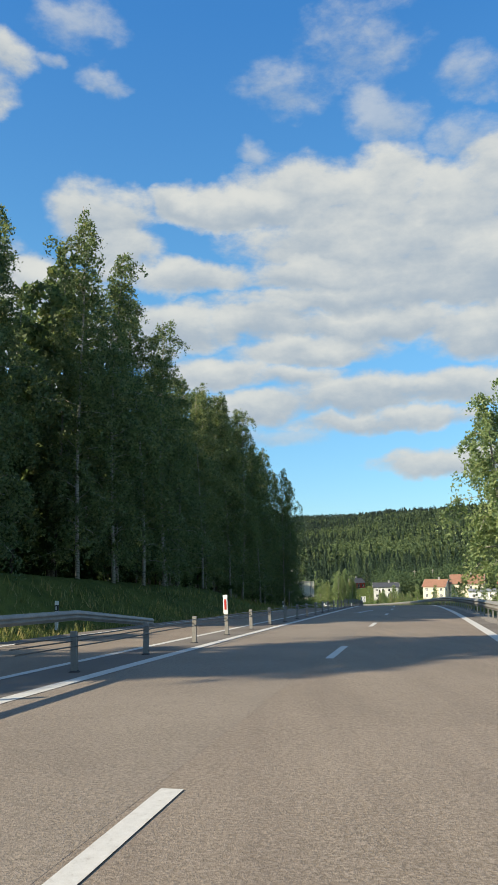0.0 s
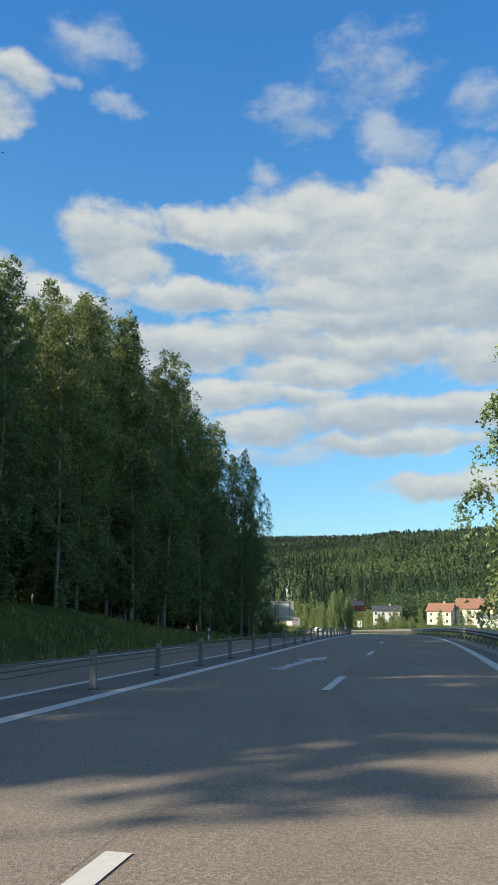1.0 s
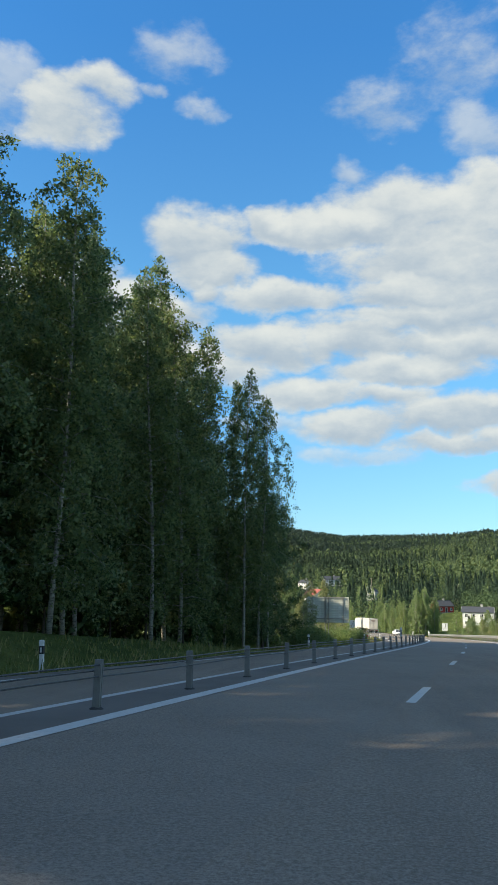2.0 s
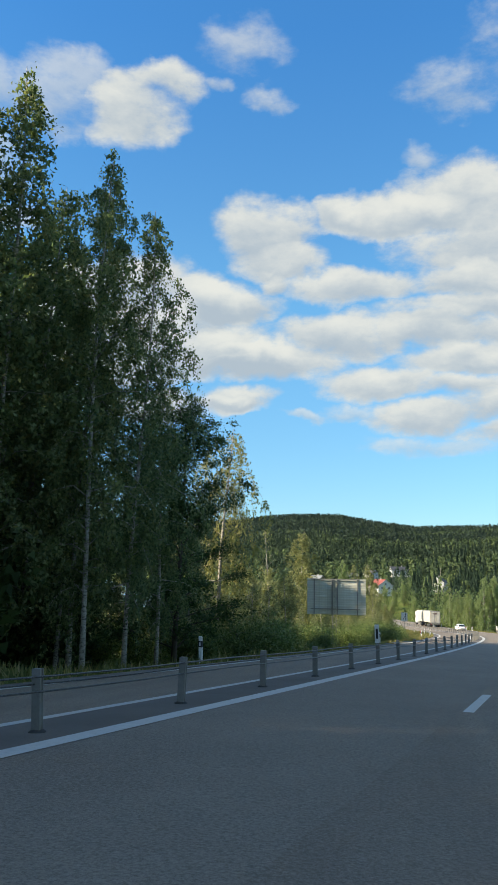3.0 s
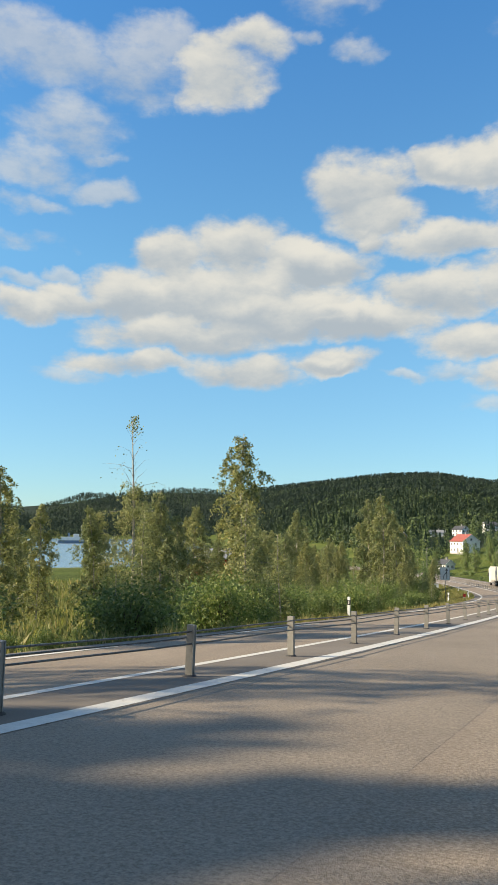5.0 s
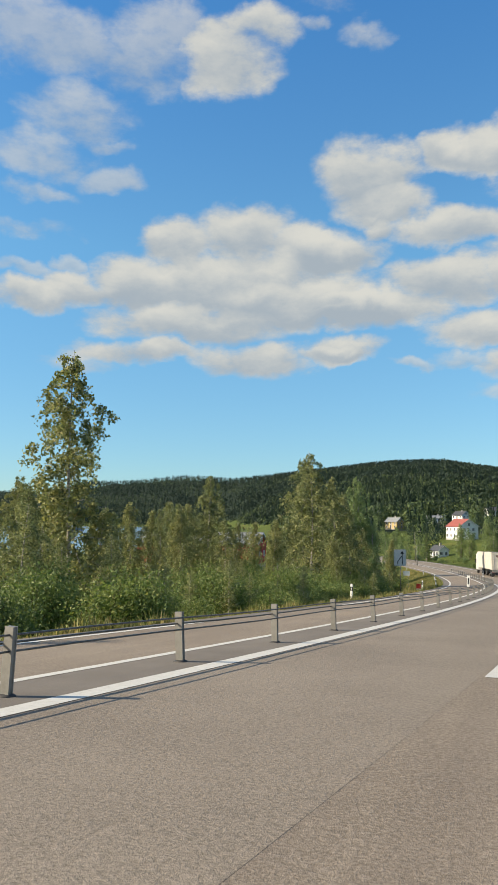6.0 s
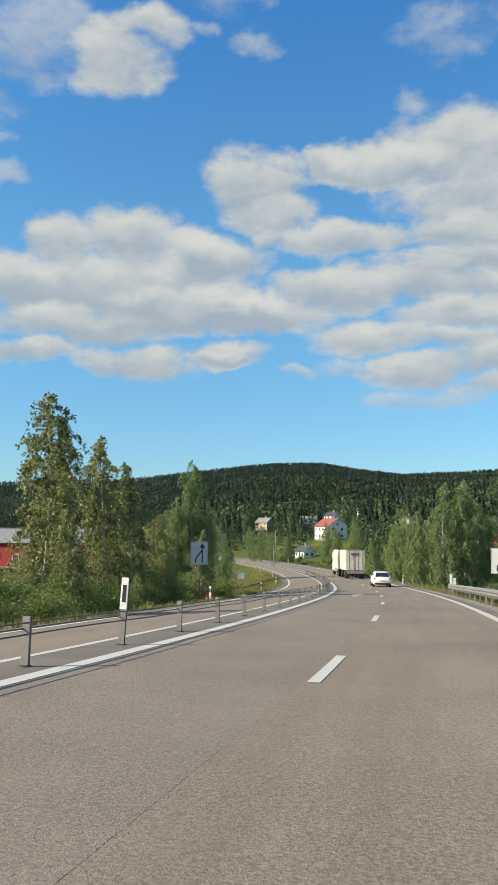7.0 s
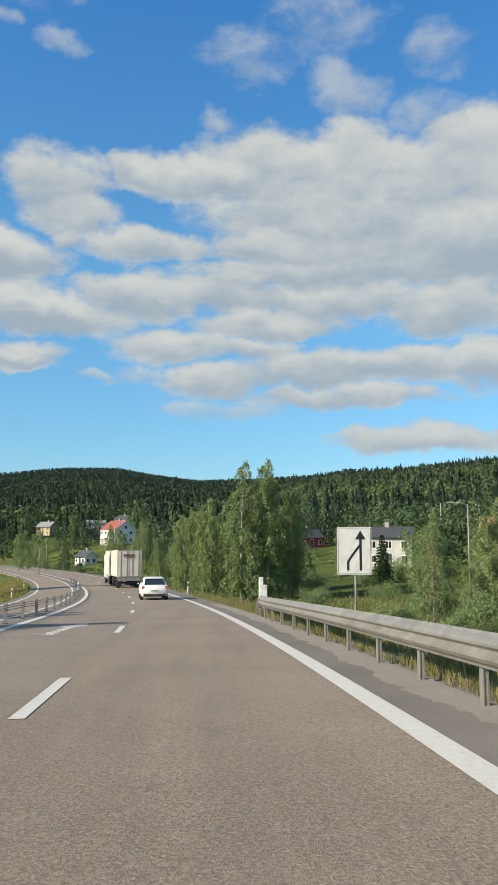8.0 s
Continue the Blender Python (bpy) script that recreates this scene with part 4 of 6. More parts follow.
BIRCH = [tree("birch_tree", 51 + i, "slender pale green birch with a white trunk", "tree", "birch_leaf_pale", height=12.0, spread=2.5, base=0.12, leaves=13500, leaf=0.142, droop=1.2, limbs=50, trunk_r=0.09, loose=0.7) for i in range(4)]
WEEP = tree("birch_tree", 71, "weeping birch with sparse yellowish hanging twigs", "tree", "weeping_leaf", height=12.0, spread=3.3, base=0.22, leaves=15000, leaf=0.10, droop=2.3, limbs=34, trunk_r=0.12, lean=0.05, top=0.70, loose=0.45)
SNAG = tree("birch_tree", 72, "yellowing birch with a bare broken top", "tree", "birch_leaf_pale", height=14.5, spread=3.0, base=0.05, leaves=15000, leaf=0.12, droop=0.7, limbs=52, trunk_r=0.12, bare_top=True)
YOUNG = [tree("young_birch", 81 + i, "thin young birch among the roadside scrub", "tree", "birch_leaf_pale", height=6.0, spread=1.1, base=0.1, leaves=3400, leaf=0.095, droop=0.7, limbs=24, trunk_r=0.045) for i in range(3)]
GARDEN = [tree("garden_birch", 91 + i, "broad full-leaved birch on the grassy slope", "tree", "garden_leaf", height=12.5, spread=2.9, base=0.08, leaves=22000, leaf=0.14, droop=1.3, limbs=76, trunk_r=0.14, stems=2, top=0.74, loose=0.75) for i in range(3)]
GARDEN_FAR = [tree("garden_birch", 95 + i, "full-leaved birch among the gardens", "tree", "garden_leaf", height=12.5, spread=3.4, base=0.08, leaves=4200, leaf=0.26, droop=0.9, limbs=40, trunk_r=0.14, top=0.74) for i in range(3)]
BUSH = [bush("willow_bush", 101 + i, "dense green willow scrub beside the road", 2.6, 3.4, 5000, 0.098, "bush_leaf") for i in range(3)]
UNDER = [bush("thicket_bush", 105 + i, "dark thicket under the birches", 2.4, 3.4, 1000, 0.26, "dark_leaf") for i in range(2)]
SCRUB = [bush("scrub_bush", 111 + i, "dark green low scrub beside the road", 1.9, 3.0, 5600, 0.088, "scrub_leaf") for i in range(2)]
SHRUB = [bush("garden_shrub", 115 + i, "light green leafy shrub on the slope below the road", 2.2, 3.0, 2900, 0.112, "garden_leaf") for i in range(3)]
SPRUCE = conifer("spruce_tree", 121, "dark blue-green spruce in a garden", 8.5, 1.9)
POPLAR = tree("birch_tree", 131, "narrow column-shaped dark green tree", "tree", "birch_leaf", height=15.0, spread=3.1, base=0.06, leaves=16000, leaf=0.19, droop=0.5, limbs=48, trunk_r=0.14, shape="cone")
MODELS = [ALDER] + WOOD + WOOD_EDGE + WOOD_BACK_SHADE + WOOD_DARK + SHRUB + BIRCH + [WEEP, SNAG] + YOUNG + GARDEN + GARDEN_FAR + BUSH + UNDER + SCRUB + [SPRUCE, POPLAR]


def lake_gap(x, y, low=31.9, high=35.0):
    """Whether a place lies in the gap in the trees through which the lake shows."""
    az = math.degrees(math.atan2(-(x - 21.7), y - 114.2))
    return low < az < high and math.hypot(x - 21.7, y - 114.2) < 260


WOOD_S = (19, 26, 29, 35, 40, 43, 48, 53, 56, 62, 66, 70, 75, 81, 97)
WOOD_H = (16.5, 19, 17.4, 18.4, 17.2, 13.6, 14, 17, 18.4, 19.2, 21.2, 20, 18.6, 20, 20)  # the height of the tree tops along the wood


def plant_wood():
    """The birch wood on the bank to the left of the start, with added shade trees."""
    rnd = random.Random(7)
    n = 0
    for s in np.arange(-34, 94, 3.0):
        for row in range(3):
            back = 0.8 if s < 24 else 0.0
            lat = -16.4 - back - row * 4.6 + rnd.uniform(-1.5, 1.3)
            ss = s + rnd.uniform(-1.4, 1.4)
            # clearings let bars of sun through to the carriageway
            lands = ss + (-1 - lat) * 0.78
            if -14 < lands < 4.2 or 10.8 < lands < 24.5:
                continue
            sc = rnd.uniform(0.95, 1.03) * float(np.interp(s, WOOD_S, WOOD_H)) / 20 * (1.0, 1.1, 1.16)[row]
            plant_s(WOOD[n % 5] if (row == 0 and s > 15) or (row == 1 and s > 46) else WOOD_BACK_SHADE[n % 3], ss, lat - (4.0 if s > 86 else 0), sc, rnd.uniform(0, 360), group="birch wood")
            n += 1
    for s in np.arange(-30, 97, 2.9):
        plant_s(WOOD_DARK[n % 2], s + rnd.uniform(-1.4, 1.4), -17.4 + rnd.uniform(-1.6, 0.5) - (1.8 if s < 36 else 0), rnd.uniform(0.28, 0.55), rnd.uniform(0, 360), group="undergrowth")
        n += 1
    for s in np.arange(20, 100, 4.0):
        plant_s(WOOD_BACK_SHADE[n % 3], s + rnd.uniform(-1, 1), -31.5 + rnd.uniform(-3, 1), rnd.uniform(0.7, 0.85), rnd.uniform(0, 360), group="birch wood")
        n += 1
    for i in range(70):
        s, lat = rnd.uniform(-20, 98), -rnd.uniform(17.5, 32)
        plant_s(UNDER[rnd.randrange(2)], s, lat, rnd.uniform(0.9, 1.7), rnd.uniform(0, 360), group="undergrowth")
    for x, y, sc, sq in ((-4.6, 90.5, 1.15, 1.14), (-1.6, 86.8, 1.08, 1.14), (-7.5, 95.0, 1.1, 1.1), (3.3, 89.4, 0.76, 1.2), (4.0, 91.3, 0.72, 1.2), (-1.6, 97.0, 0.85, 1.1), (0.6, 93.0, 0.66, 1.1), (1.8, 91.6, 0.84, 1.1), (4.4, 93.6, 0.66, 1.05)):
        plant(WOOD_EDGE[n % 3], x, y, sc, rnd.uniform(0, 360), squash=sq, group="birch wood")
        n += 1
    # hidden tall birches added to throw shade over the road
    for x in (-8.0, -11.5, -15.0):
        for y in np.arange(97, 114, 3.2):
            across = 0.899 * y - 0.438 * x
            if across > 98.3:  # the sun reaches the weeping birch and the board
                if across < 100.5:
                    plant(WOOD_BACK_SHADE[n % 3], x, y, 0.98, 40 * n, group="birch wood")
                n += 1
                continue
            plant(WOOD_BACK_SHADE[n % 3], x + rnd.uniform(-1, 1), y + rnd.uniform(-1, 1), rnd.uniform(1.12, 1.28), rnd.uniform(0, 360), group="birch wood")
            n += 1
    plant(ALDER, 3.6, 98.4, 1.06, 40)
    plant(ALDER, 0.4, 101.5, 1.0, 140)
    plant(ALDER, -4.5, 103.0, 1.1, 250)
    # shade trees added unseen behind the meadow, lower in line with the weeping birch
    for i in range(44):
        x, y = -21.0 + rnd.uniform(-4.5, 4.5), 86 + (i % 19) * 1.8 + rnd.uniform(-0.5, 0.5)
        across = 0.899 * y - 0.438 * x
        if abs(across - 102.0) < 3.2:
            size = rnd.uniform(0.78, 0.88)
        elif abs(across - 108.6) < 3.6 and i % 4 != 0:
            size = rnd.uniform(0.6, 0.7)
        else:
            size = rnd.uniform(1.3, 1.45)
        plant(WOOD_BACK_SHADE[i % 3], x, y, size, rnd.uniform(0, 360), group="birch wood")


def plant_left():
    """Lone birches, young trees and scrub between the highway and the lake."""
    rnd = random.Random(9)
    plant(WEEP, 1.5, 114.5, 1.26, 20)
    plant(SNAG, -4.0, 162.0, 1.0, 0)
    plant(BIRCH[1], -1.8, 178.6, 1.4, 200, squash=0.97)
    plant(BIRCH[1], 6.3, 203.5, 1.1, 70)
    plant(BIRCH[2], 3.5, 212.0, 1.14, 150)
    plant(BIRCH[0], 6.8, 211.5, 1.0, 20)
    plant(BIRCH[3], 7.0, 216.0, 0.9, 220)
    plant(GARDEN[2], -3.8, 271.4, 1.16, 40, squash=1.25, label="tall dense cone-shaped birch beyond the scrub")
    plant(GARDEN[0], -5.6, 268.0, 1.0, 130)
    plant(GARDEN[1], -1.2, 270.2, 0.9, 200)
    plant(GARDEN[0], 0.5, 258.0, 0.55, 30)
    plant(GARDEN[1], 5.0, 252.0, 0.5, 80)
    for x, y, h in ((-8.2, 163.9, 8.9), (-3.3, 170.9, 9.7), (-1.8, 164.5, 7.9), (-0.9, 180.4, 6.8), (1.7, 186.5, 6.9), (-6.0, 167.5, 8.4), (-13.1, 161.0, 7.0), (-2.0, 186.6, 7.7), (-3.7, 197.6, 8.4), (-5.4, 208.2, 11.5),
                    (0.2, 205.4, 7.0), (7.0, 222.0, 8.0), (9.3, 226.0, 6.6), (-9.0, 202.0, 8.6), (-1.0, 200.0, 6.2), (-7.0, 191.0, 8.0), (-10.0, 219.0, 9.0), (-3.0, 221.0, 8.4), (1.0, 226.0, 7.6), (-14.0, 226.0, 9.6), (-6.0, 232.0, 9.0),
                    (-18.0, 212.0, 8.0), (-12.0, 198.0, 7.2), (2.0, 194.0, 6.4), (-5.0, 180.0, 7.4), (-35.0, 190.4, 11.5), (-37.5, 196.0, 9.4)):
        if not lake_gap(x, y) or x < -30:
            plant(BIRCH[rnd.randrange(4)], x, y, h / 12.0, rnd.uniform(0, 360), squash=rnd.uniform(0.94, 1.06), group="birches by the meadow")
    for i in range(74):  # willows along the verge of the bend
        s = rnd.uniform(184, 252)
        plant_s(BUSH[rnd.randrange(3)], s, -rnd.uniform(15.2, 22.5) - max(0.0, s - 225) * 0.06, rnd.uniform(0.5, 0.85), rnd.uniform(0, 360), squash=rnd.uniform(0.8, 1.2), group="roadside scrub")
    for x, y, sc in ((-16.0, 188.0, 0.9), (-12.0, 213.0, 0.8), (-22.0, 200.0, 0.9), (2.5, 168.0, 0.55), (-9.0, 158.0, 0.7), (4.0, 150.0, 0.6),
                     (-3.0, 146.0, 0.72), (-26.0, 214.0, 0.8), (-30.0, 196.0, 0.85), (9.5, 200.0, 0.5), (0.0, 232.0, 0.7), (-9.0, 248.0, 0.8), (-14.0, 262.0, 0.9), (-20.0, 236.0, 0.8), (-13.0, 172.0, 0.75), (-19.0, 178.0, 0.8), (-24.0, 184.0, 0.7), (-17.0, 166.0, 0.6), (-10.0, 184.0, 0.8)):
        if not lake_gap(x, y):
            plant(BIRCH[rnd.randrange(4)], x, y, sc, rnd.uniform(0, 360))
    for i in range(64):
        s, lat = rnd.uniform(100, 232), -rnd.uniform(14.5, 28)
        p = on_road(s, lat)
        if lake_gap(p.x, p.y) or (118 < s < 132 and lat > -19):
            continue
        plant(YOUNG[rnd.randrange(3)], p.x, p.y, rnd.uniform(0.5, 1.2) * (0.72 if s > 150 else 1.0), rnd.uniform(0, 360), group="young birches")
    for i in range(150):
        s = rnd.uniform(97, 240)
        lat = -12.9 - rnd.uniform(0, 1) ** 1.6 * 15
        if s > 150:
            lat -= 1.4 + max(0.0, s - 190) * 0.06
        p = on_road(s, lat)
        low = lake_gap(p.x, p.y, 31.0, 39.0)
        sc = rnd.uniform(0.3, 0.55) if low else rnd.uniform(0.5, 1.1)
        model = SCRUB[rnd.randrange(2)] if rnd.random() < 0.38 else BUSH[rnd.randrange(3)]
        plant(model, p.x, p.y, sc, rnd.uniform(0, 360), squash=rnd.uniform(0.8, 1.25), group="roadside scrub")
    for i in range(22):
        az, r = math.radians(rnd.uniform(30, 40)), rnd.uniform(48, 150)
        plant((BUSH + SCRUB)[rnd.randrange(5)], 21.7 - r * math.sin(az), 114.2 + r * math.cos(az), rnd.uniform(0.3, 0.6), rnd.uniform(0, 360), squash=0.8, group="shore scrub")
    for i in range(34):
        x, y = rnd.uniform(-60, -14), rnd.uniform(150, 262)
        if lake_gap(x, y):
            continue
        plant((BUSH + YOUNG)[rnd.randrange(6)], x, y, rnd.uniform(0.8, 1.5), rnd.uniform(0, 360), group="shore scrub")
    for i in range(30):
        s, lat = rnd.uniform(206, 246), -rnd.uniform(15.5, 30)
        plant_s((BUSH + SCRUB)[rnd.randrange(5)], s, lat, rnd.uniform(0.45, 0.9), rnd.uniform(0, 360), group="roadside scrub")
    for i in range(26):
        s = rnd.uniform(290, 440)
        plant_s((BUSH + YOUNG)[rnd.randrange(6)], s, -rnd.uniform(22, 45), rnd.uniform(0.8, 1.6), rnd.uniform(0, 360), group="shore scrub")
    # a row of birches in front of the long red building
    for x, y, h in ((-7.1, 201.4, 8.2), (-9.2, 207.2, 9.4), (-4.0, 201.0, 8.5), (-11.0, 215.4, 9.6), (-6.3, 211.2, 8.2), (-1.9, 206.6, 6.6), (-4.6, 214.2, 7.8)):
        plant(BIRCH[rnd.randrange(4)], x, y, h / 12.0, rnd.uniform(0, 360), group="birches by the meadow")


def plant_right():
    """Birches, shrubs and garden trees on the slope beyond the guardrail."""
    rnd = random.Random(12)
    plant(GARDEN[0], 25.8, 71.0, 2.05, 200, label="tall sunlit birch standing beyond the guardrail")
    plant(GARDEN[1], 31.0, 76.0, 1.75, 20, label="tall sunlit birch standing beyond the guardrail")
    for x, y, sc in ((31.2, 266.0, 1.1), (34.0, 267.2, 1.14), (27.8, 268.4, 0.82), (36.9, 270.6, 0.92), (25.5, 271.0, 0.66), (38.7, 278.2, 0.8), (29.0, 276.0, 0.75), (35.0, 277.0, 0.95), (24.5, 300.0, 0.8), (27.5, 310.0, 0.9),
                     (20.5, 322.0, 0.7), (31.0, 318.0, 0.85), (15.0, 340.0, 0.7), (24.0, 336.0, 0.85), (6.0, 392.0, 0.8), (2.0, 405.0, 0.9), (14.0, 372.0, 0.8), (10.0, 420.0, 0.9), (20.0, 400.0, 1.0)):
        plant(GARDEN[rnd.randrange(3)], x, y, sc, rnd.uniform(0, 360), group="birches beyond the bend")
    plant(POPLAR, -5.0, 372.0, 0.6, 0)
    plant(SPRUCE, 46.5, 270.0, 0.8, 0)
    plant(SPRUCE, 94.0, 322.0, 1.35, 0, label="pale tall spruce behind the houses")
    for x, y, sc in ((41.5, 236.0, 0.55), (44.0, 232.0, 0.58), (46.5, 238.0, 0.52), (49.0, 230.0, 0.5), (47.0, 224.0, 0.42), (43.0, 242.0, 0.5), (45.5, 228.0, 0.45)):
        plant(GARDEN[rnd.randrange(3)], x, y, sc, rnd.uniform(0, 360), group="young garden birches")
    for x, y, sc in ((64.0, 288.0, 0.5), (70.0, 283.0, 0.5), (78.0, 278.0, 0.5), (86.0, 276.0, 0.5), (66.0, 270.0, 0.42), (74.0, 274.0, 0.5), (47.0, 296.0, 0.55), (57.5, 300.0, 0.5), (66.0, 296.0, 0.5)):
        plant(GARDEN_FAR[rnd.randrange(3)], x, y, sc, rnd.uniform(0, 360), group="garden trees")
    for x, y, sc in ((-14.0, 395.0, 0.7), (-22.0, 420.0, 0.8), (14.0, 440.0, 0.75), (20.0, 445.0, 0.85), (-30.0, 440.0, 0.8), (26.0, 430.0, 0.9), (12.0, 455.0, 0.8), (16.0, 474.0, 0.9), (8.5, 482.0, 0.8), (-36.0, 470.0, 0.8),
                     (-15.0, 470.0, 0.8), (-21.0, 482.0, 0.9), (-18.0, 456.0, 0.7), (-27.0, 452.0, 0.8), (-15.0, 430.0, 0.55), (10.0, 425.0, 0.7), (-12.0, 486.0, 0.8), (0.0, 488.0, 0.75), (24.0, 470.0, 0.9), (32.0, 455.0, 0.9),
                     (34.0, 380.0, 0.9), (40.0, 350.0, 0.85), (44.0, 330.0, 0.8), (38.0, 300.0, 0.7), (36.0, 290.0, 0.7)):
        plant(GARDEN_FAR[rnd.randrange(3)], x, y, sc, rnd.uniform(0, 360), group="garden trees")
    for x, y, sc in ((50.0, 284.0, 1.2), (53.0, 288.0, 1.3), (55.0, 284.0, 1.1), (58.0, 290.0, 1.3), (47.0, 280.0, 1.0), (61.0, 292.0, 1.2)):
        plant(SHRUB[rnd.randrange(3)], x, y, sc, rnd.uniform(0, 360), group="garden shrubs")
    for i in range(12):
        plant(GARDEN_FAR[i % 3], -46 + i * 3.6 + rnd.uniform(-1, 1), 405 + rnd.uniform(-14, 14) - (i > 8) * 30, rnd.uniform(0.5, 0.75), rnd.uniform(0, 360), group="garden trees")
    for i in range(10):
        plant(SHRUB[rnd.randrange(3)], rnd.uniform(38, 51), rnd.uniform(222, 240), rnd.uniform(0.5, 0.95), rnd.uniform(0, 360), group="garden shrubs")
    for i in range(7):
        plant(YOUNG[rnd.randrange(3)], rnd.uniform(38, 50), rnd.uniform(222, 238), rnd.uniform(0.7, 1.1), rnd.uniform(0, 360), group="young garden birches")
    for i in range(24):
        s = rnd.uniform(200, 262)
        lat = 7.0 + rnd.uniform(0, 1) ** 1.4 * 24
        plant_s(SHRUB[rnd.randrange(3)] if rnd.random() < 0.8 else SCRUB[rnd.randrange(2)], s, lat, rnd.uniform(0.35, 0.8) * (0.6 if lat < 10 else 1), rnd.uniform(0, 360), squash=rnd.uniform(0.8, 1.2), group="garden shrubs")
    for i in range(44):
        s = rnd.uniform(255, 420)
        plant_s(SHRUB[rnd.randrange(3)], s, 9 + rnd.uniform(0, 22), rnd.uniform(0.4, 1.0), rnd.uniform(0, 360), group="garden shrubs")
    for i in range(14):
        s = rnd.uniform(70, 200)
        plant_s(SHRUB[rnd.randrange(3)], s, 12 + rnd.uniform(0, 25), rnd.uniform(0.4, 0.9), rnd.uniform(0, 360), group="garden shrubs")


HOUSES = [(-2.5, 468, 15), (-6, 415, 11), (-46, 560, 10), (-14, 604, 11), (-28, 600, 10), (4, 640, 13), (59, 313, 18), (70, 303, 16), (83, 302, 18), (92, 284, 24), (102, 300, 18), (56, 390, 14), (-40, 288, 22), (28, 500, 16)]


def clear_of_houses(x, y):
    ok = np.ones(len(x), bool)
    for hx, hy, r in HOUSES:
        # open garden on the side towards the road as well
        ok &= ((x - hx) ** 2 + (y - hy + r * 0.6) ** 2 > r * r)
        vx, vy = VIEW[0] - hx, VIEW[1] - hy
        d = math.hypot(vx, vy)
        t = ((x - hx) * vx + (y - hy) * vy) / d
        across = np.abs((x - hx) * vy - (y - hy) * vx) / d
        ok &= ~((t > 0) & (t < 120) & (across < min(9, r * 0.6)))
    return ok


def far_trees(name, label, count, r_min, r_max, tris, seed, share, size, needle, leafy, az0=-34, az1=48):
    """Wooded hillside: thousands of small trees, each a ragged cone or dome of leaf sprays."""
    rnd = np.random.default_rng(seed)
    az = rnd.uniform(az0, az1, count * 3)
    r = r_min * (r_max / r_min) ** rnd.uniform(0, 1, count * 3)
    x = VIEW[0] - np.sin(np.radians(az)) * r
    y = VIEW[1] + np.cos(np.radians(az)) * r
    z = land_height(x, y)
    s, lat = along(x, y)
    sk = np.array(SKYLINE)
    keep = ((z > -13.4) | ((y > 300) & (az < 13))) & (r > np.interp(az, (-34, -10, 0, 10, 16), (150, 175, 205, 190, 240))) & (r < np.interp(az, sk[:, 0], sk[:, 2]) + 40) & ((np.abs(lat) > 25) | (s > 475)) & clear_of_houses(x, y)
    x, y, z = x[keep][:count], y[keep][:count], z[keep][:count]
    n = len(x)
    patch = np.sin(x * 0.013 + 1.0) * np.sin(y * 0.017 + 0.5) + 0.5 * np.sin(x * 0.041) * np.sin(y * 0.037)
    spruce = rnd.uniform(-0.9, 0.9, n) + patch > share + np.interp(az[keep][:count], (-8, 2), (0.15, -0.55))  # more dark spruce above the bend stands in for cloud shadow on that ridge
    h = np.where(spruce, rnd.uniform(8, 15, n), rnd.uniform(6, 11, n)) * size
    wide = np.where(spruce, h * 0.19, h * 0.30)
    u = rnd.uniform(0.02, 1.0, (n, tris))
    rad = np.where(spruce[:, None], (1 - u) ** 0.8, np.sqrt(np.clip(1 - (1.8 * u - 0.85) ** 2, 0.02, 1))) * wide[:, None] * rnd.uniform(0.55, 1.05, (n, tris))
    th = rnd.uniform(0, 6.283, (n, tris))
    c = np.stack([x[:, None] + rad * np.cos(th), y[:, None] + rad * np.sin(th), z[:, None] + u * h[:, None]], 2).reshape(-1, 3)
    out = np.stack([np.cos(th), np.sin(th), np.where(spruce[:, None], 0.5, 0.9) + 0 * th], 2).reshape(-1, 3)
    spray = (h[:, None] * np.where(spruce[:, None], 0.125, 0.15) * (22.0 / tris) ** 0.5 * rnd.uniform(0.7, 1.3, (n, tris))).reshape(-1, 1)
    tang = np.cross(out, rnd.normal(size=c.shape))
    tang /= np.linalg.norm(tang, axis=1)[:, None]
    bit = np.cross(out, tang)
    bit /= np.linalg.norm(bit, axis=1)[:, None]
    bit[:, 2] -= 0.4
    v = np.stack([c - tang * spray * 0.5 + bit * spray * 0.3, c + tang * spray * 0.5 + bit * spray * 0.3, c - bit * spray * 0.7], 1).reshape(-1, 3)
    # each spruce ends in a slim spire of two crossed blades
    v = v.reshape(n, tris, 3, 3)
    for k, (ex, ey) in enumerate(((1.0, 0.0), (0.3, 0.95))):
        w = wide * 0.28
        base = z + h * 0.78
        spire = np.stack([np.stack([x - ex * w, y - ey * w, base], 1), np.stack([x + ex * w, y + ey * w, base], 1), np.stack([x, y, z + h * 1.06], 1)], 1)
        tall = spruce & (h > 10.5 * size)
        v[tall, k] = spire[tall]
    v = v.reshape(-1, 3)
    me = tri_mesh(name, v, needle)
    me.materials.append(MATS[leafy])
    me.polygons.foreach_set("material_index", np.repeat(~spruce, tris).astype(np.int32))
    tagged(new(name, me), label, "forest", kind="stuff")


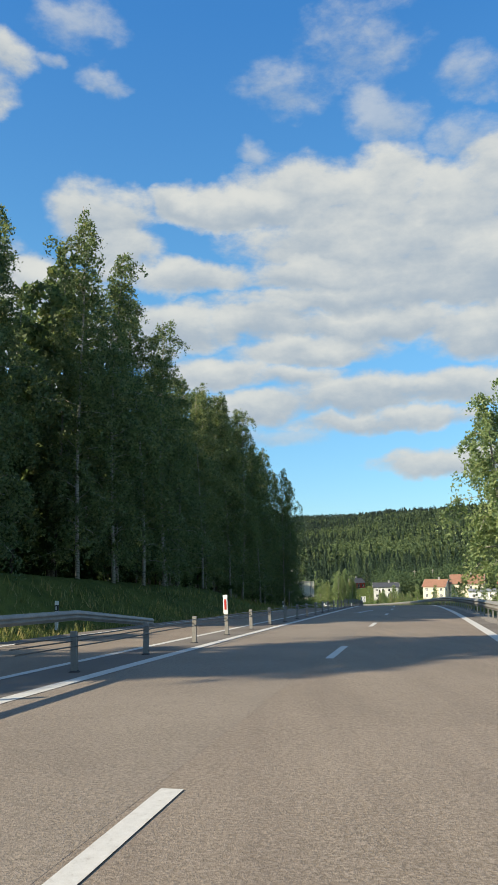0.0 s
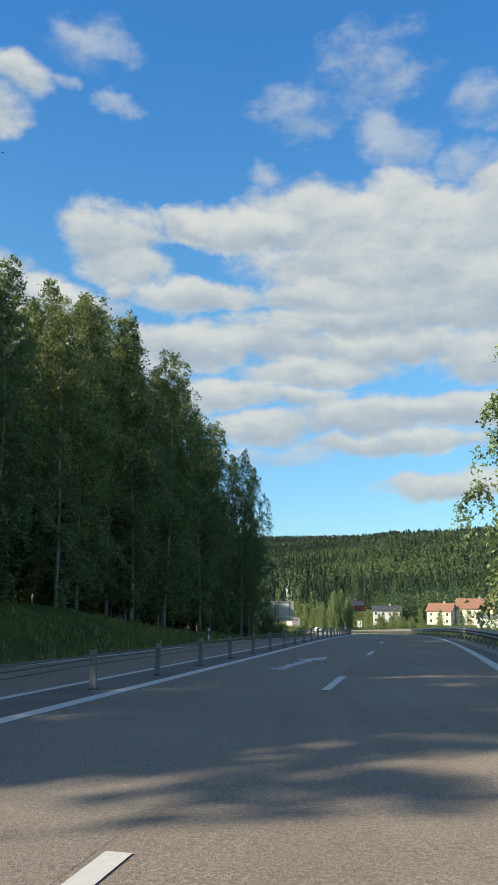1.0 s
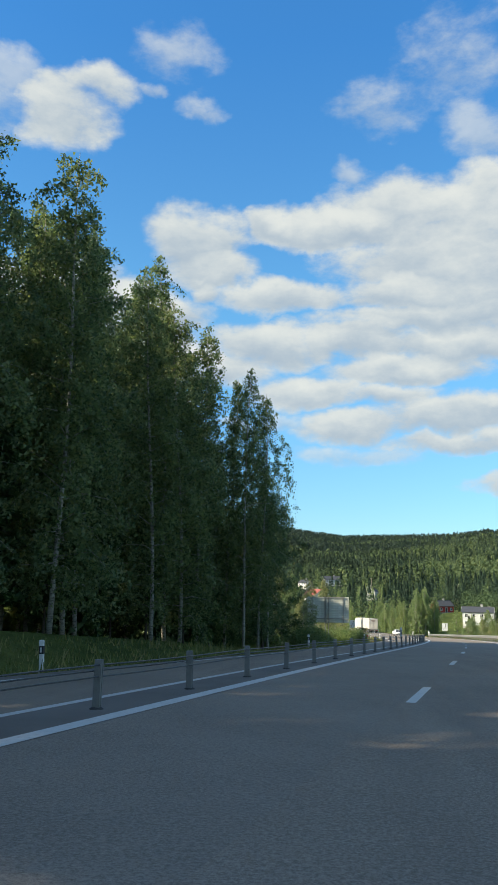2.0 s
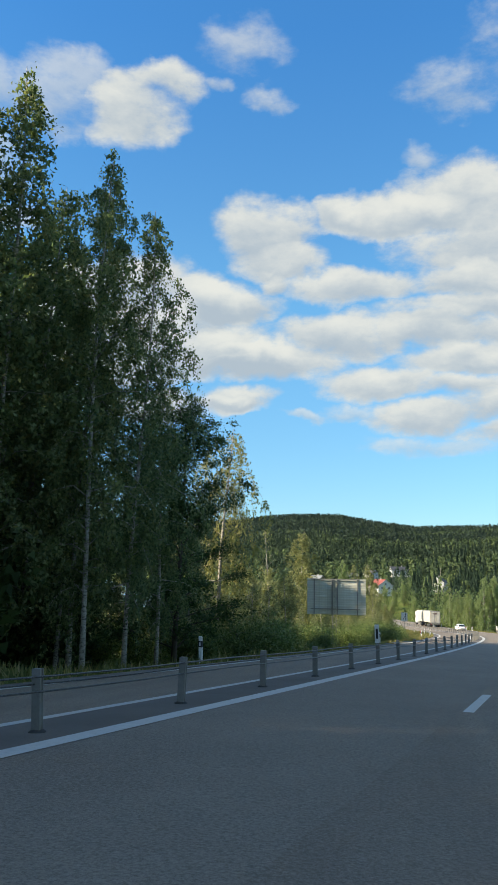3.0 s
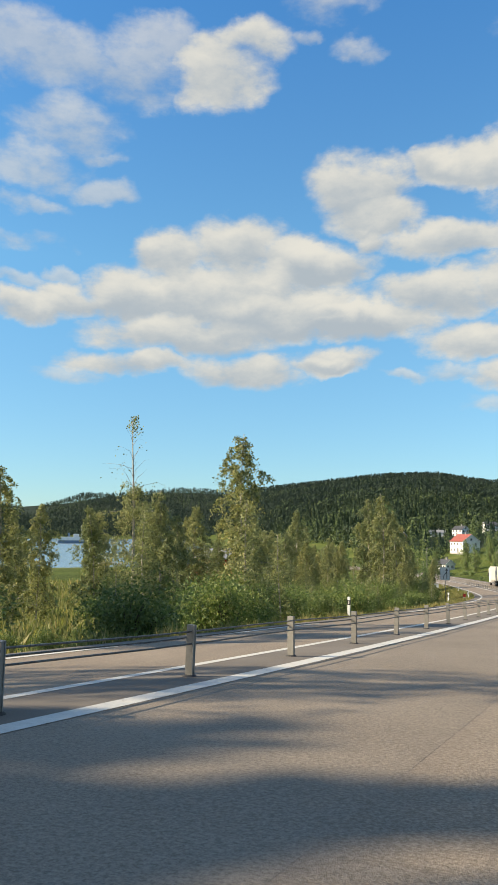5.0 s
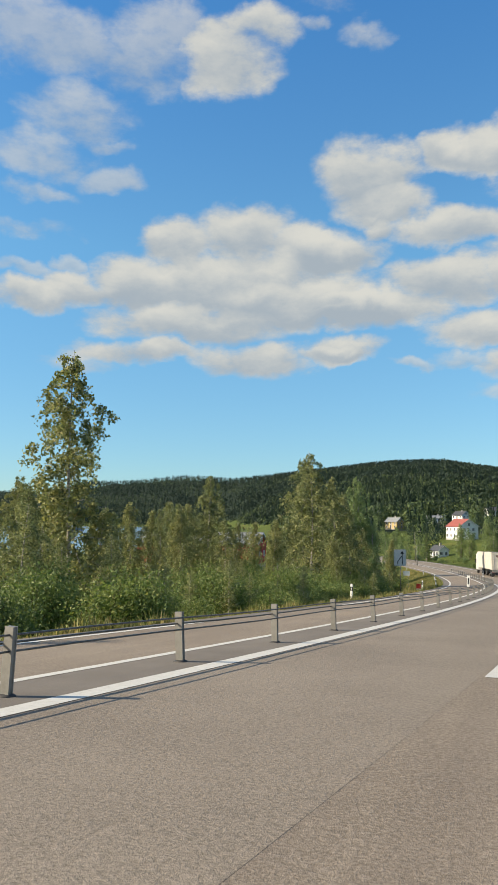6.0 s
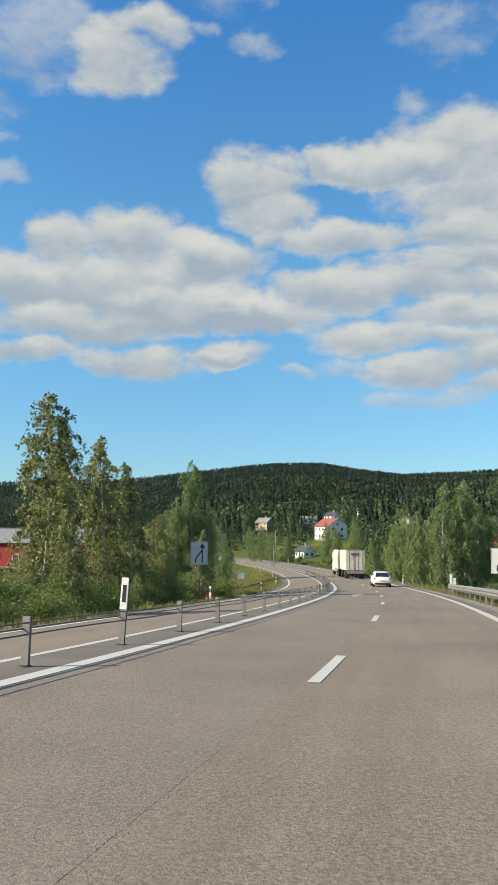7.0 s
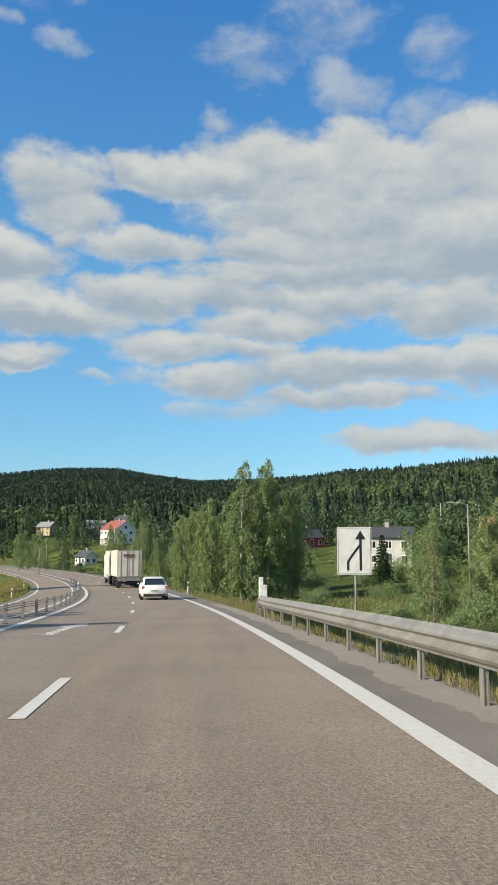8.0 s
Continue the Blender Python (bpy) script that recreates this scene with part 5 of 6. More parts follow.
def grass(name, label, s0, s1, lat0, lat1, count, h, seed, power=1.0, mat="dry_grass", wide=1.0):
    rnd = np.random.default_rng(seed)
    s = rnd.uniform(s0, s1, count)
    lat = lat0 + (lat1 - lat0) * rnd.uniform(0, 1, count) ** power
    hd = np.interp(s, S_TAB, H_TAB)
    x = np.interp(s, S_TAB, X_TAB) + lat * np.cos(hd)
    y = np.interp(s, S_TAB, Y_TAB) + lat * np.sin(hd)
    z = land_height(x, y) - 0.02
    clump = 0.55 + 0.45 * np.sin(x * 1.7 + 0.6 * y) * np.sin(y * 1.3)
    hh = (h * rnd.uniform(0.4, 1.2, count) * clump)[:, None]
    base = np.stack([x, y, z], 1)
    a = rnd.uniform(0, 6.283, count)
    side = np.stack([np.cos(a), np.sin(a), 0 * a], 1) * (0.02 + 0.03 * hh) * wide
    lean = np.stack([rnd.normal(size=count), rnd.normal(size=count), 0 * a], 1) * hh * 0.3
    v = np.stack([base - side, base + side, base + lean + np.array([[0, 0, 1.0]]) * hh], 1).reshape(-1, 3)
    tagged(new(name, tri_mesh(name, v, mat)), label, "grass", kind="stuff")


plant_wood()
plant_left()
plant_right()
far_trees("hillside_forest", "mixed spruce and birch forest on the hillside behind the houses", 1500, 160, 420, 170, 3, 0.7, 1.05, "hill_spruce_haze", "hill_leaf")
far_trees("slope_forest", "tall spruces and birches on the upper slope", 10000, 380, 1350, 40, 4, 0.45, 1.3, "hill_spruce_haze", "hill_leaf")
far_trees("distant_forest", "dark spruce forest covering the distant ridge, tinted blue for haze", 42000, 950, 3050, 10, 5, 0.3, 1.1, "far_leaf_dark_haze", "far_leaf_haze")
grass("roadside_grass", "dry yellow-green grass along the verge", -20, 300, OPP_EDGE - 0.15, -14.5, 40000, 0.5, 21, 1.5)
grass("roadside_grass", "green grass and weeds behind the guardrail", -10, 300, OUR_EDGE + 0.45, 9.0, 34000, 0.5, 22, 1.4)
grass("meadow_grass", "tall unmown meadow grass towards the lake", 105, 250, -14.0, -70.0, 30000, 1.0, 25, 1.3)
grass("meadow_grass", "long green grass on the garden slope", 200, 275, 8.0, 36.0, 16000, 0.7, 26, 1.2)
grass("straw_grass", "yellow-green grass under the guardrail", 170, 250, OUR_EDGE + 0.2, 6.5, 42000, 0.38, 27, 1.5, "straw_grass", 0.32)
grass("straw_grass", "sunlit straw-yellow grass on the verge of the bend", 196, 330, OPP_EDGE - 0.15, -19.0, 36000, 0.4, 23, 1.0, "straw_grass")
grass("meadow_grass", "rough tall grass on the field above the lake", 140, 265, -24.0, -135.0, 60000, 1.0, 28, 1.1, "dry_grass", 3.0)
grass("straw_grass", "yellow dry grass edge along the oncoming lane", 92, 200, OPP_EDGE - 0.1, -12.0, 16000, 0.4, 24, 1.3, "straw_grass")
for ob in MODELS:
    for o in (*ob.children_recursive, ob):
        bpy.data.objects.remove(o)


# ---- roadside furniture ----
def delineators():
    """White plastic edge posts with a black band and a reflector."""
    def make():
        root = thing("delineator_post", pose(0, 0, -500), "white plastic roadside delineator post with a black band", "road marker", "delineator posts")
        part("body", box_mesh("body", "white_plastic", -0.06, 0.06, -0.035, 0.035, -0.2, 1.0, 0.012), root)
        part("band", box_mesh("band", "black_plastic", -0.062, 0.062, -0.037, 0.037, 0.66, 0.86, 0.004), root, "black band")
        part("reflector", box_mesh("reflector", "sign_white", -0.022, 0.022, -0.042, -0.036, 0.70, 0.82, 0.002), root, "small white reflector")
        return root
    one = make()
    rnd = random.Random(3)
    for s, lat in ((16.9, -11.8), (59.5, -10.9), (89.3, -10.6), (118.8, -10.6), (148.0, -10.6), (178.0, -10.6), (207.0, -10.7), (232.0, -10.9), (262.0, -11.0), (292.0, -11.0), (322.0, -11.0), (254.0, 3.5), (282.0, 3.5), (310.0, 3.5)):
        m = beside(s, lat, rnd.uniform(-8, 8)) @ pose(0, 0, 0, rnd.uniform(-3, 3), rnd.uniform(-3, 3), 0)
        copy_thing(one, m)
    drop(one)


def drop(ob):
    for o in (*ob.children_recursive, ob):
        bpy.data.objects.remove(o)


def lane_sign(name, x, y, z_low, z_high, rz, label):
    """A white panel with a merging-lanes arrow on a single post; the panel faces -y of its own."""
    g = ground_at(x, y)
    w, h = 1.2, z_high - z_low
    root = thing(name, pose(x, y, g, 0, 0, rz), label, "road sign", "lane signs")
    lo = z_low - g
    part("panel", box_mesh("panel", "sign_white", -w / 2, w / 2, -0.02, 0.02, lo, lo + h, 0.008), root)
    vs, fs = [], []
    tube(vs, fs, [(0.03, 0.06, -0.3), (0.03, 0.06, lo + h - 0.05)], [0.045, 0.045], 10)
    part("post", mesh_from("post", vs, fs, "galvanised_steel", True), root, "grey steel post")
    for z in (0.25, 0.75):
        part("bracket", box_mesh("bracket", "galvanised_steel", -0.45, 0.45, 0.021, 0.05, lo + h * z - 0.03, lo + h * z + 0.03, 0.004), root)
    part("border", border_mesh(w, h, lo), root, "thin dark border line")

    def shape(name_, pts):
        bm = bmesh.new()
        vs_ = [bm.verts.new((px * w, -0.0245, lo + pz * h)) for px, pz in pts]
        f = bm.faces.new(vs_)
        r = bmesh.ops.extrude_face_region(bm, geom=[f])
        bmesh.ops.translate(bm, vec=(0, 0.003, 0), verts=[v for v in r["geom"] if isinstance(v, bmesh.types.BMVert)])
        return done(bm, name_, "sign_black")
    part("arrow_shaft", shape("arrow_shaft", [(0.14, 0.09), (0.21, 0.09), (0.21, 0.76), (0.14, 0.76)]), root, "black straight arrow")
    part("arrow_head", shape("arrow_head", [(0.02, 0.74), (0.33, 0.74), (0.175, 0.93)]), root, "black arrow head")
    curve, left, right = [], [], []
    for i in range(13):
        t = i / 12
        px = -0.19 + 0.34 * max(0.0, (t - 0.35) / 0.65) ** 1.1
        curve.append((px, 0.09 + 0.52 * t))
    for i, (px, pz) in enumerate(curve):
        q0, q1 = curve[max(0, i - 1)], curve[min(12, i + 1)]
        dx, dz = q1[0] - q0[0], (q1[1] - q0[1]) * h / w
        n = math.hypot(dx, dz)
        left.append((px - 0.034 * dz / n, pz + 0.034 * dx / n * w / h))
        right.append((px + 0.034 * dz / n, pz - 0.034 * dx / n * w / h))
    part("arrow_curve", shape("arrow_curve", left + right[::-1]), root, "black merging line")


def border_mesh(w, h, lo):
    bm = bmesh.new()
    t, i = 0.012, 0.03
    for x0, x1, z0, z1 in ((-w / 2 + i, w / 2 - i, i, i + t), (-w / 2 + i, w / 2 - i, h - i - t, h - i), (-w / 2 + i, -w / 2 + i + t, i + t, h - i - t), (w / 2 - i - t, w / 2 - i, i + t, h - i - t)):
        box_bm(bm, x0, x1, -0.0235, -0.0205, lo + z0, lo + z1)
    return done(bm, "border", "sign_black")


def billboard():
    """The back of a large direction board: ribbed sheet, uprights, rails and lattice legs."""
    a, b = Vector((5.8, 125.7, 0)), Vector((10.3, 126.1, 0))
    mid = (a + b) / 2
    g = ground_at(mid.x, mid.y)
    w, top, low = (b - a).length, -2.0 - g, -4.72 - g
    root = thing("sign_board", pose(mid.x, mid.y, g, 0, 0, math.degrees(math.atan2(b.y - a.y, b.x - a.x))), "large ribbed metal road board on lattice legs, back to the traffic", "road sign")
    n = 15
    hgt = (top - low) / n
    bm = bmesh.new()
    prof = [(0.0, 0.0), (-0.022, 0.02), (-0.022, hgt - 0.035), (0.0, hgt - 0.015), (0.0, hgt - 0.002)]
    for x in (-w / 2, w / 2):
        for y, z in prof:
            bm.verts.new((x, y, z))
        for y, z in prof:
            bm.verts.new((x, y + 0.012, z))
    bm.verts.ensure_lookup_table()
    k = len(prof)
    for i in range(k - 1):
        bm.faces.new([bm.verts[j] for j in (i, i + 2 * k, i + 2 * k + 1, i + 1)])
        bm.faces.new([bm.verts[j] for j in (i + k + 1, i + 3 * k + 1, i + 3 * k, i + k)])
    slat = done(bm, "slat", "board_metal")
    for i in range(n):
        part("slat", slat, root, m=pose(0, 0, low + i * hgt))
    for x in (-0.38, -0.075, 0.02, 0.36):
        part("upright", box_mesh("upright", "galvanised_steel", x * w - 0.045, x * w + 0.045, -0.10, -0.026, low - 0.02, top + 0.02, 0.006), root)
    for z in (low + 0.42, top - 0.03):
        part("rail", box_mesh("rail", "galvanised_steel", -0.44 * w, 0.40 * w, -0.15, -0.101, z - 0.035, z + 0.035, 0.006), root)
    for x in (-0.028,):
        vs, fs = [], []
        for dx, dy in ((-0.16, -0.2), (0.16, -0.2), (-0.16, -0.5), (0.16, -0.5)):
            tube(vs, fs, [(x * w + dx, dy, -0.3), (x * w + dx, dy, top - 0.1)], [0.022, 0.022], 5)
        z, flip = 0.0, 1
        while z < top - 0.5:
            for dy in (-0.2, -0.5):
                tube(vs, fs, [(x * w - 0.16 * flip, dy, z), (x * w + 0.16 * flip, dy, z + 0.4)], [0.012, 0.012], 4)
            tube(vs, fs, [(x * w - 0.16, -0.2 if flip > 0 else -0.5, z), (x * w - 0.16, -0.5 if flip > 0 else -0.2, z + 0.4)], [0.012, 0.012], 4)
            z += 0.4
            flip = -flip
        part("lattice_leg", mesh_from("lattice_leg", vs, fs, "galvanised_steel"), root, "welded lattice mast")


def small_signs():
    p = beside(209, -11.2, -6)
    root = thing("warning_board", p, "small faded red and white board leaning beside the verge", "road sign")
    part("board", box_mesh("board", "red_reflector", -0.19, 0.19, -0.012, 0.012, 0.34, 0.76, 0.006), root)
    part("lower_board", box_mesh("lower_board", "sign_white", -0.19, 0.19, -0.012, 0.012, 0.12, 0.336, 0.006), root, "white lower board")
    part("stake", box_mesh("stake", "galvanised_steel", -0.02, 0.02, 0.014, 0.05, -0.2, 0.76, 0.004), root)
    g = ground_at(7.2, 252.0)
    root = thing("small_sign", pose(7.2, 252.0, g, 0, 0, 12), "plain pale sign plate on a short post", "road sign")
    part("plate", box_mesh("plate", "sign_white", -0.5, 0.5, -0.012, 0.012, 1.9, 2.6, 0.006), root)
    for x in (-0.35, 0.35):
        part("post", box_mesh("post", "galvanised_steel", x - 0.03, x + 0.03, 0.014, 0.07, -0.2, 2.55, 0.004), root)
    # stout white posts at the guardrail's end
    for s, lat, h in ((223.2, 3.9, 1.35), (226.5, 4.6, 1.15)):
        root = thing("marker_post", beside(s, lat), "stout white post at the end of the guardrail", "road marker", "marker posts")
        part("body", box_mesh("body", "white_plastic", -0.09, 0.09, -0.09, 0.09, -0.2, h, 0.02), root)
        part("cap", box_mesh("cap", "white_trim", -0.10, 0.10, -0.10, 0.10, h, h + 0.05, 0.015), root)


def street_lamp(x, y, h, rz, label="grey steel street lamp with a short arm"):
    g = ground_at(x, y)
    root = thing("street_lamp", pose(x, y, g, 0, 0, rz), label, "street lamp", "street lamps")
    vs, fs = [], []
    tube(vs, fs, [(0, 0, -0.3), (0, 0, h * 0.5), (0, 0, h)], [0.09, 0.075, 0.055], 10)
    part("pole", mesh_from("pole", vs, fs, "galvanised_steel", True), root)
    vs, fs = [], []
    tube(vs, fs, [(0, 0, h - 0.1), (-0.4, 0, h + 0.12), (-1.2, 0, h + 0.2)], [0.04, 0.035, 0.03], 8)
    part("arm", mesh_from("arm", vs, fs, "galvanised_steel", True), root)
    part("lamp_head", box_mesh("lamp_head", "galvanised_steel", -1.85, -1.15, -0.13, 0.13, h + 0.13, h + 0.27, 0.04), root, "flat grey lamp head")


def utility_pole(x, y, h):
    g = ground_at(x, y)
    root = thing("utility_pole", pose(x, y, g, 0, 0, 20), "tarred wooden utility pole behind the houses", "utility pole", "utility poles")
    vs, fs = [], []
    tube(vs, fs, [(0, 0, -0.3), (0, 0, h)], [0.13, 0.09], 8)
    part("pole", mesh_from("pole", vs, fs, "old_wood", True), root)
    part("crossarm", box_mesh("crossarm", "old_wood", -0.9, 0.9, -0.05, 0.05, h - 0.6, h - 0.48, 0.01), root)
    for dx in (-0.8, 0.0, 0.8):
        part("insulator", lathe("insulator", "white_plastic", [(0.03, 0), (0.05, 0.05), (0.03, 0.1), (0.05, 0.13), (0.0, 0.16)], 8), root, m=pose(dx, 0, h - 0.48))


def garden_fence():
    a, b, n = Vector((42.0, 222.0)), Vector((44.5, 226.5)), 26
    root = thing("garden_fence", pose(0, 0, 0), "weathered pale picket fence in the shrubs", "fence")
    bm = bmesh.new()
    vs = [bm.verts.new(v) for v in ((-0.045, 0, -0.1), (0.045, 0, -0.1), (0.045, 0, 1.2), (0, 0, 1.3), (-0.045, 0, 1.2))]
    f = bm.faces.new(vs)
    r = bmesh.ops.extrude_face_region(bm, geom=[f])
    bmesh.ops.translate(bm, vec=(0, 0.022, 0), verts=[v for v in r["geom"] if isinstance(v, bmesh.types.BMVert)])
    picket = done(bm, "picket", "old_wood")
    rz = math.degrees(math.atan2(b.y - a.y, b.x - a.x))
    for i in range(n):
        p = a.lerp(b, i / (n - 1))
        part("picket", picket, root, m=pose(p.x, p.y, ground_at(p.x, p.y), 0, 0, rz))
    for z in (0.35, 0.95):
        vs, fs = [], []
        tube(vs, fs, [(p.x, p.y, ground_at(p.x, p.y) + z) for p in (a, a.lerp(b, 0.5), b)], [0.035] * 3, 4)
        part("rail", mesh_from("rail", vs, fs, "old_wood"), root)


# ---- houses ----
def gable_house(name, x, y, rz, w, d, h, roof_h, wall, roof, label, floors=2, eave=0.4, cols=3, sink=0.6, up=0.0, chimney=True, group="village houses", base=None):
    """A house with a ridge along x: walls with plinth, tiled roof with eaves, framed windows, door and chimney."""
    g = ground_at(x, y) + up if base is None else base
    root = thing(name, pose(x, y, g, 0, 0, rz), label, "building", group)
    bm = bmesh.new()
    pts = [(-d / 2, 0.3), (d / 2, 0.3), (d / 2, h), (0, h + roof_h), (-d / 2, h)]
    f0 = bm.faces.new([bm.verts.new((-w / 2, py, pz)) for py, pz in pts])
    r = bmesh.ops.extrude_face_region(bm, geom=[f0])
    bmesh.ops.translate(bm, vec=(w, 0, 0), verts=[v for v in r["geom"] if isinstance(v, bmesh.types.BMVert)])
    bmesh.ops.recalc_face_normals(bm, faces=bm.faces)
    part("wall", done(bm, "wall", wall), root)
    part("plinth", box_mesh("plinth", "plinth", -w / 2 - 0.04, w / 2 + 0.04, -d / 2 - 0.04, d / 2 + 0.04, -sink - 1.5, 0.3, 0.02), root)
    slope = math.atan2(roof_h, d / 2)
    run = math.hypot(roof_h, d / 2) + eave
    for side in (-1, 1):
        bm = bmesh.new()
        box_bm(bm, -w / 2 - eave, w / 2 + eave, 0, run, 0.02, 0.16)
        sheet = part("roof", done(bm, "roof", roof), root)
        # from the ridge down to the eave
        turn = pose(0, 0, h + roof_h, 0, 0, 0 if side > 0 else 180) @ pose(0, 0, 0, -math.degrees(slope), 0, 0)
        sheet.matrix_basis = turn
        part("barge_board", box_mesh("barge_board", "white_trim", -w / 2 - eave - 0.03, -w / 2 - eave, 0, run, -0.06, 0.13), root, m=turn)
        part("barge_board", box_mesh("barge_board", "white_trim", w / 2 + eave, w / 2 + eave + 0.03, 0, run, -0.06, 0.13), root, m=turn)
    part("ridge", box_mesh("ridge", roof, -w / 2 - eave, w / 2 + eave, -0.14, 0.14, h + roof_h + 0.06, h + roof_h + 0.22, 0.04), root)
    if chimney:
        st = part("chimney", box_mesh("chimney", "plinth", w * 0.12 - 0.35, w * 0.12 + 0.35, -0.3, 0.3, h + roof_h - 0.4, h + roof_h + 1.0, 0.03), root)
        part("chimney_cap", box_mesh("chimney_cap", "dark_roof", w * 0.12 - 0.42, w * 0.12 + 0.42, -0.37, 0.37, h + roof_h + 1.0, h + roof_h + 1.1, 0.02), st)
    ww, wh = 1.1, 1.25
    frame_bm = bmesh.new()
    for x0, x1, z0, z1 in ((-ww / 2, ww / 2, 0, 0.1), (-ww / 2, ww / 2, wh - 0.1, wh), (-ww / 2, -ww / 2 + 0.1, 0.1, wh - 0.1), (ww / 2 - 0.1, ww / 2, 0.1, wh - 0.1), (-0.03, 0.03, 0.1, wh - 0.1)):
        box_bm(frame_bm, x0, x1, -0.06, 0.0, z0, z1)
    frame_me = done(frame_bm, "window_frame", "white_trim")
    glass_me = box_mesh("pane", "window_glass", -ww / 2 + 0.1, ww / 2 - 0.1, -0.02, 0.0, 0.1, wh - 0.1)

    def window(px, py, pz, turn):
        win = part("window", frame_me, root, m=pose(px, py, pz, 0, 0, turn))
        part("pane", glass_me, win)
    step = (h - 0.3) / floors
    for fl in range(floors):
        z = 0.3 + step * fl + (step - wh) * 0.5
        for i in range(cols):
            px = (i + 0.5) / cols * w - w / 2
            if fl == 0 and i == cols // 2 and cols > 2:
                door = part("door", box_mesh("door", "dark_roof", px - 0.5, px + 0.5, -d / 2 - 0.05, -d / 2, 0.3, 2.35, 0.01), root, "dark panelled door")
                part("door_frame", box_mesh("door_frame", "white_trim", px - 0.6, px + 0.6, -d / 2 - 0.03, -d / 2 + 0.01, 0.3, 2.46, 0.01), door)
                continue
            window(px, -d / 2, z, 0)
        for sx, turn in ((-1, -90), (1, 90)):
            for py in (-d * 0.24, d * 0.24):
                window(sx * w / 2, py, z, turn)
    if roof_h > 2.0:
        for sx, turn in ((-1, -90), (1, 90)):
            window(sx * w / 2, 0, h + 0.1, turn)
    return root


def houses():
    gable_house("white_house", -2.5, 468.0, -55, 11, 8.5, 5.4, 2.9, "white_wall", "red_tiles", "large white two-storey house with a red tiled roof", cols=4)
    gable_house("cottage", -6.0, 415.0, -50, 5.4, 4.2, 2.4, 1.6, "white_wall", "dark_roof", "small white cottage with a dark roof", floors=1, cols=3)
    gable_house("yellow_house", -46.0, 560.0, -28, 8, 6, 4.0, 2.2, "yellow_wall", "grey_roof", "yellow wooden house with a grey roof on the hillside", cols=3)
    gable_house("white_house", -14.0, 604.0, -40, 8, 6.5, 4.2, 2.2, "white_wall", "dark_roof", "white house high on the wooded slope", cols=3)
    gable_house("white_house", -28.0, 600.0, 15, 10, 6, 2.8, 1.5, "white_wall", "grey_roof", "low white house high on the wooded slope", floors=1, cols=4)
    gable_house("grey_house", 5.0, 640.0, 20, 14, 8, 5.0, 2.4, "white_wall", "dark_roof", "white house with a dark roof above the bend", cols=4)
    gable_house("grey_house", 28.0, 500.0, 75, 10, 8, 5.0, 2.6, "grey_wall", "dark_roof", "grey house half hidden by birches", cols=3)
    gable_house("apartment_house", 57.0, 315.0, -12, 10, 8, 4.9, 1.6, "grey_wall", "dark_roof", "pale grey apartment house with a dark roof", floors=2, cols=4, chimney=True)
    gable_house("yellow_house", 75.5, 304.0, -32, 9, 7.5, 5.0, 2.6, "cream_wall", "brown_tiles", "cream-yellow house with a brown tiled roof", cols=3)
    gable_house("cream_house", 88.0, 304.0, -22, 13, 9, 6.0, 3.4, "cream_wall", "brown_tiles", "cream house with a faded brown tiled roof", cols=4)
    gable_house("workshop", 94.0, 284.0, -14, 22, 8, 3.6, 0.7, "white_wall", "grey_roof", "long low white workshop below the houses", floors=1, cols=7, chimney=False)
    gable_house("cream_house", 106.0, 303.0, -20, 11, 9, 6.0, 3.2, "cream_wall", "red_tiles", "cream house with a red tiled roof", cols=3)
    gable_house("red_cottage", 55.0, 392.0, 30, 8, 6, 3.0, 2.2, "red_wall", "dark_roof", "small falun-red cottage under the forest", floors=1)
    gable_house("red_cottage", 46.0, 402.0, 50, 8, 6, 3.0, 2.2, "red_wall", "brown_tiles", "small falun-red cottage under the forest", floors=1)
    gable_house("red_barn", -42.0, 290.0, 8, 26, 10, 4.4, 2.2, "red_wall", "grey_roof", "long red wooden building with a grey metal roof", floors=1, cols=8, chimney=False)


def ferry():
    c = Vector((21.7, 114.2, 0)) + heading(32.6) * 800
    root = thing("moored_boat", pose(c.x, c.y, LAKE, 0, 0, 30), "white and blue passenger boat moored on the lake", "boat")
    root.scale = (1.4, 1.4, 1.4)
    bm = bmesh.new()
    secs = [(-12, 0.5), (-11, 2.4), (0, 2.9), (8, 2.4), (12.5, 0.15)]
    rows = []
    for px, hw in secs:
        rows.append([bm.verts.new((px, -hw, 2.0)), bm.verts.new((px, -hw * 0.7, -0.3)), bm.verts.new((px, hw * 0.7, -0.3)), bm.verts.new((px, hw, 2.0))])
    for a, b in zip(rows, rows[1:]):
        for i in range(3):
            bm.faces.new((a[i], a[i + 1], b[i + 1], b[i]))
        bm.faces.new((a[3], a[0], b[0], b[3]))
    bm.faces.new(rows[0])
    bm.faces.new(rows[-1][::-1])
    part("hull", done(bm, "hull", "blue_wall"), root)
    part("cabin", box_mesh("cabin", "white_wall", -9, 5, -1.9, 1.9, 2.0, 4.6, 0.2), root)
    part("bridge", box_mesh("bridge", "white_wall", 0, 4, -1.6, 1.6, 4.6, 6.8, 0.2), root)
    part("funnel", box_mesh("funnel", "blue_wall", -4, -2.4, -0.6, 0.6, 4.6, 7.4, 0.2), root)
    vs, fs = [], []
    tube(vs, fs, [(5.5, 0, 2), (5.5, 0, 13)], [0.12, 0.06], 6)
    part("mast", mesh_from("mast", vs, fs, "white_trim"), root)


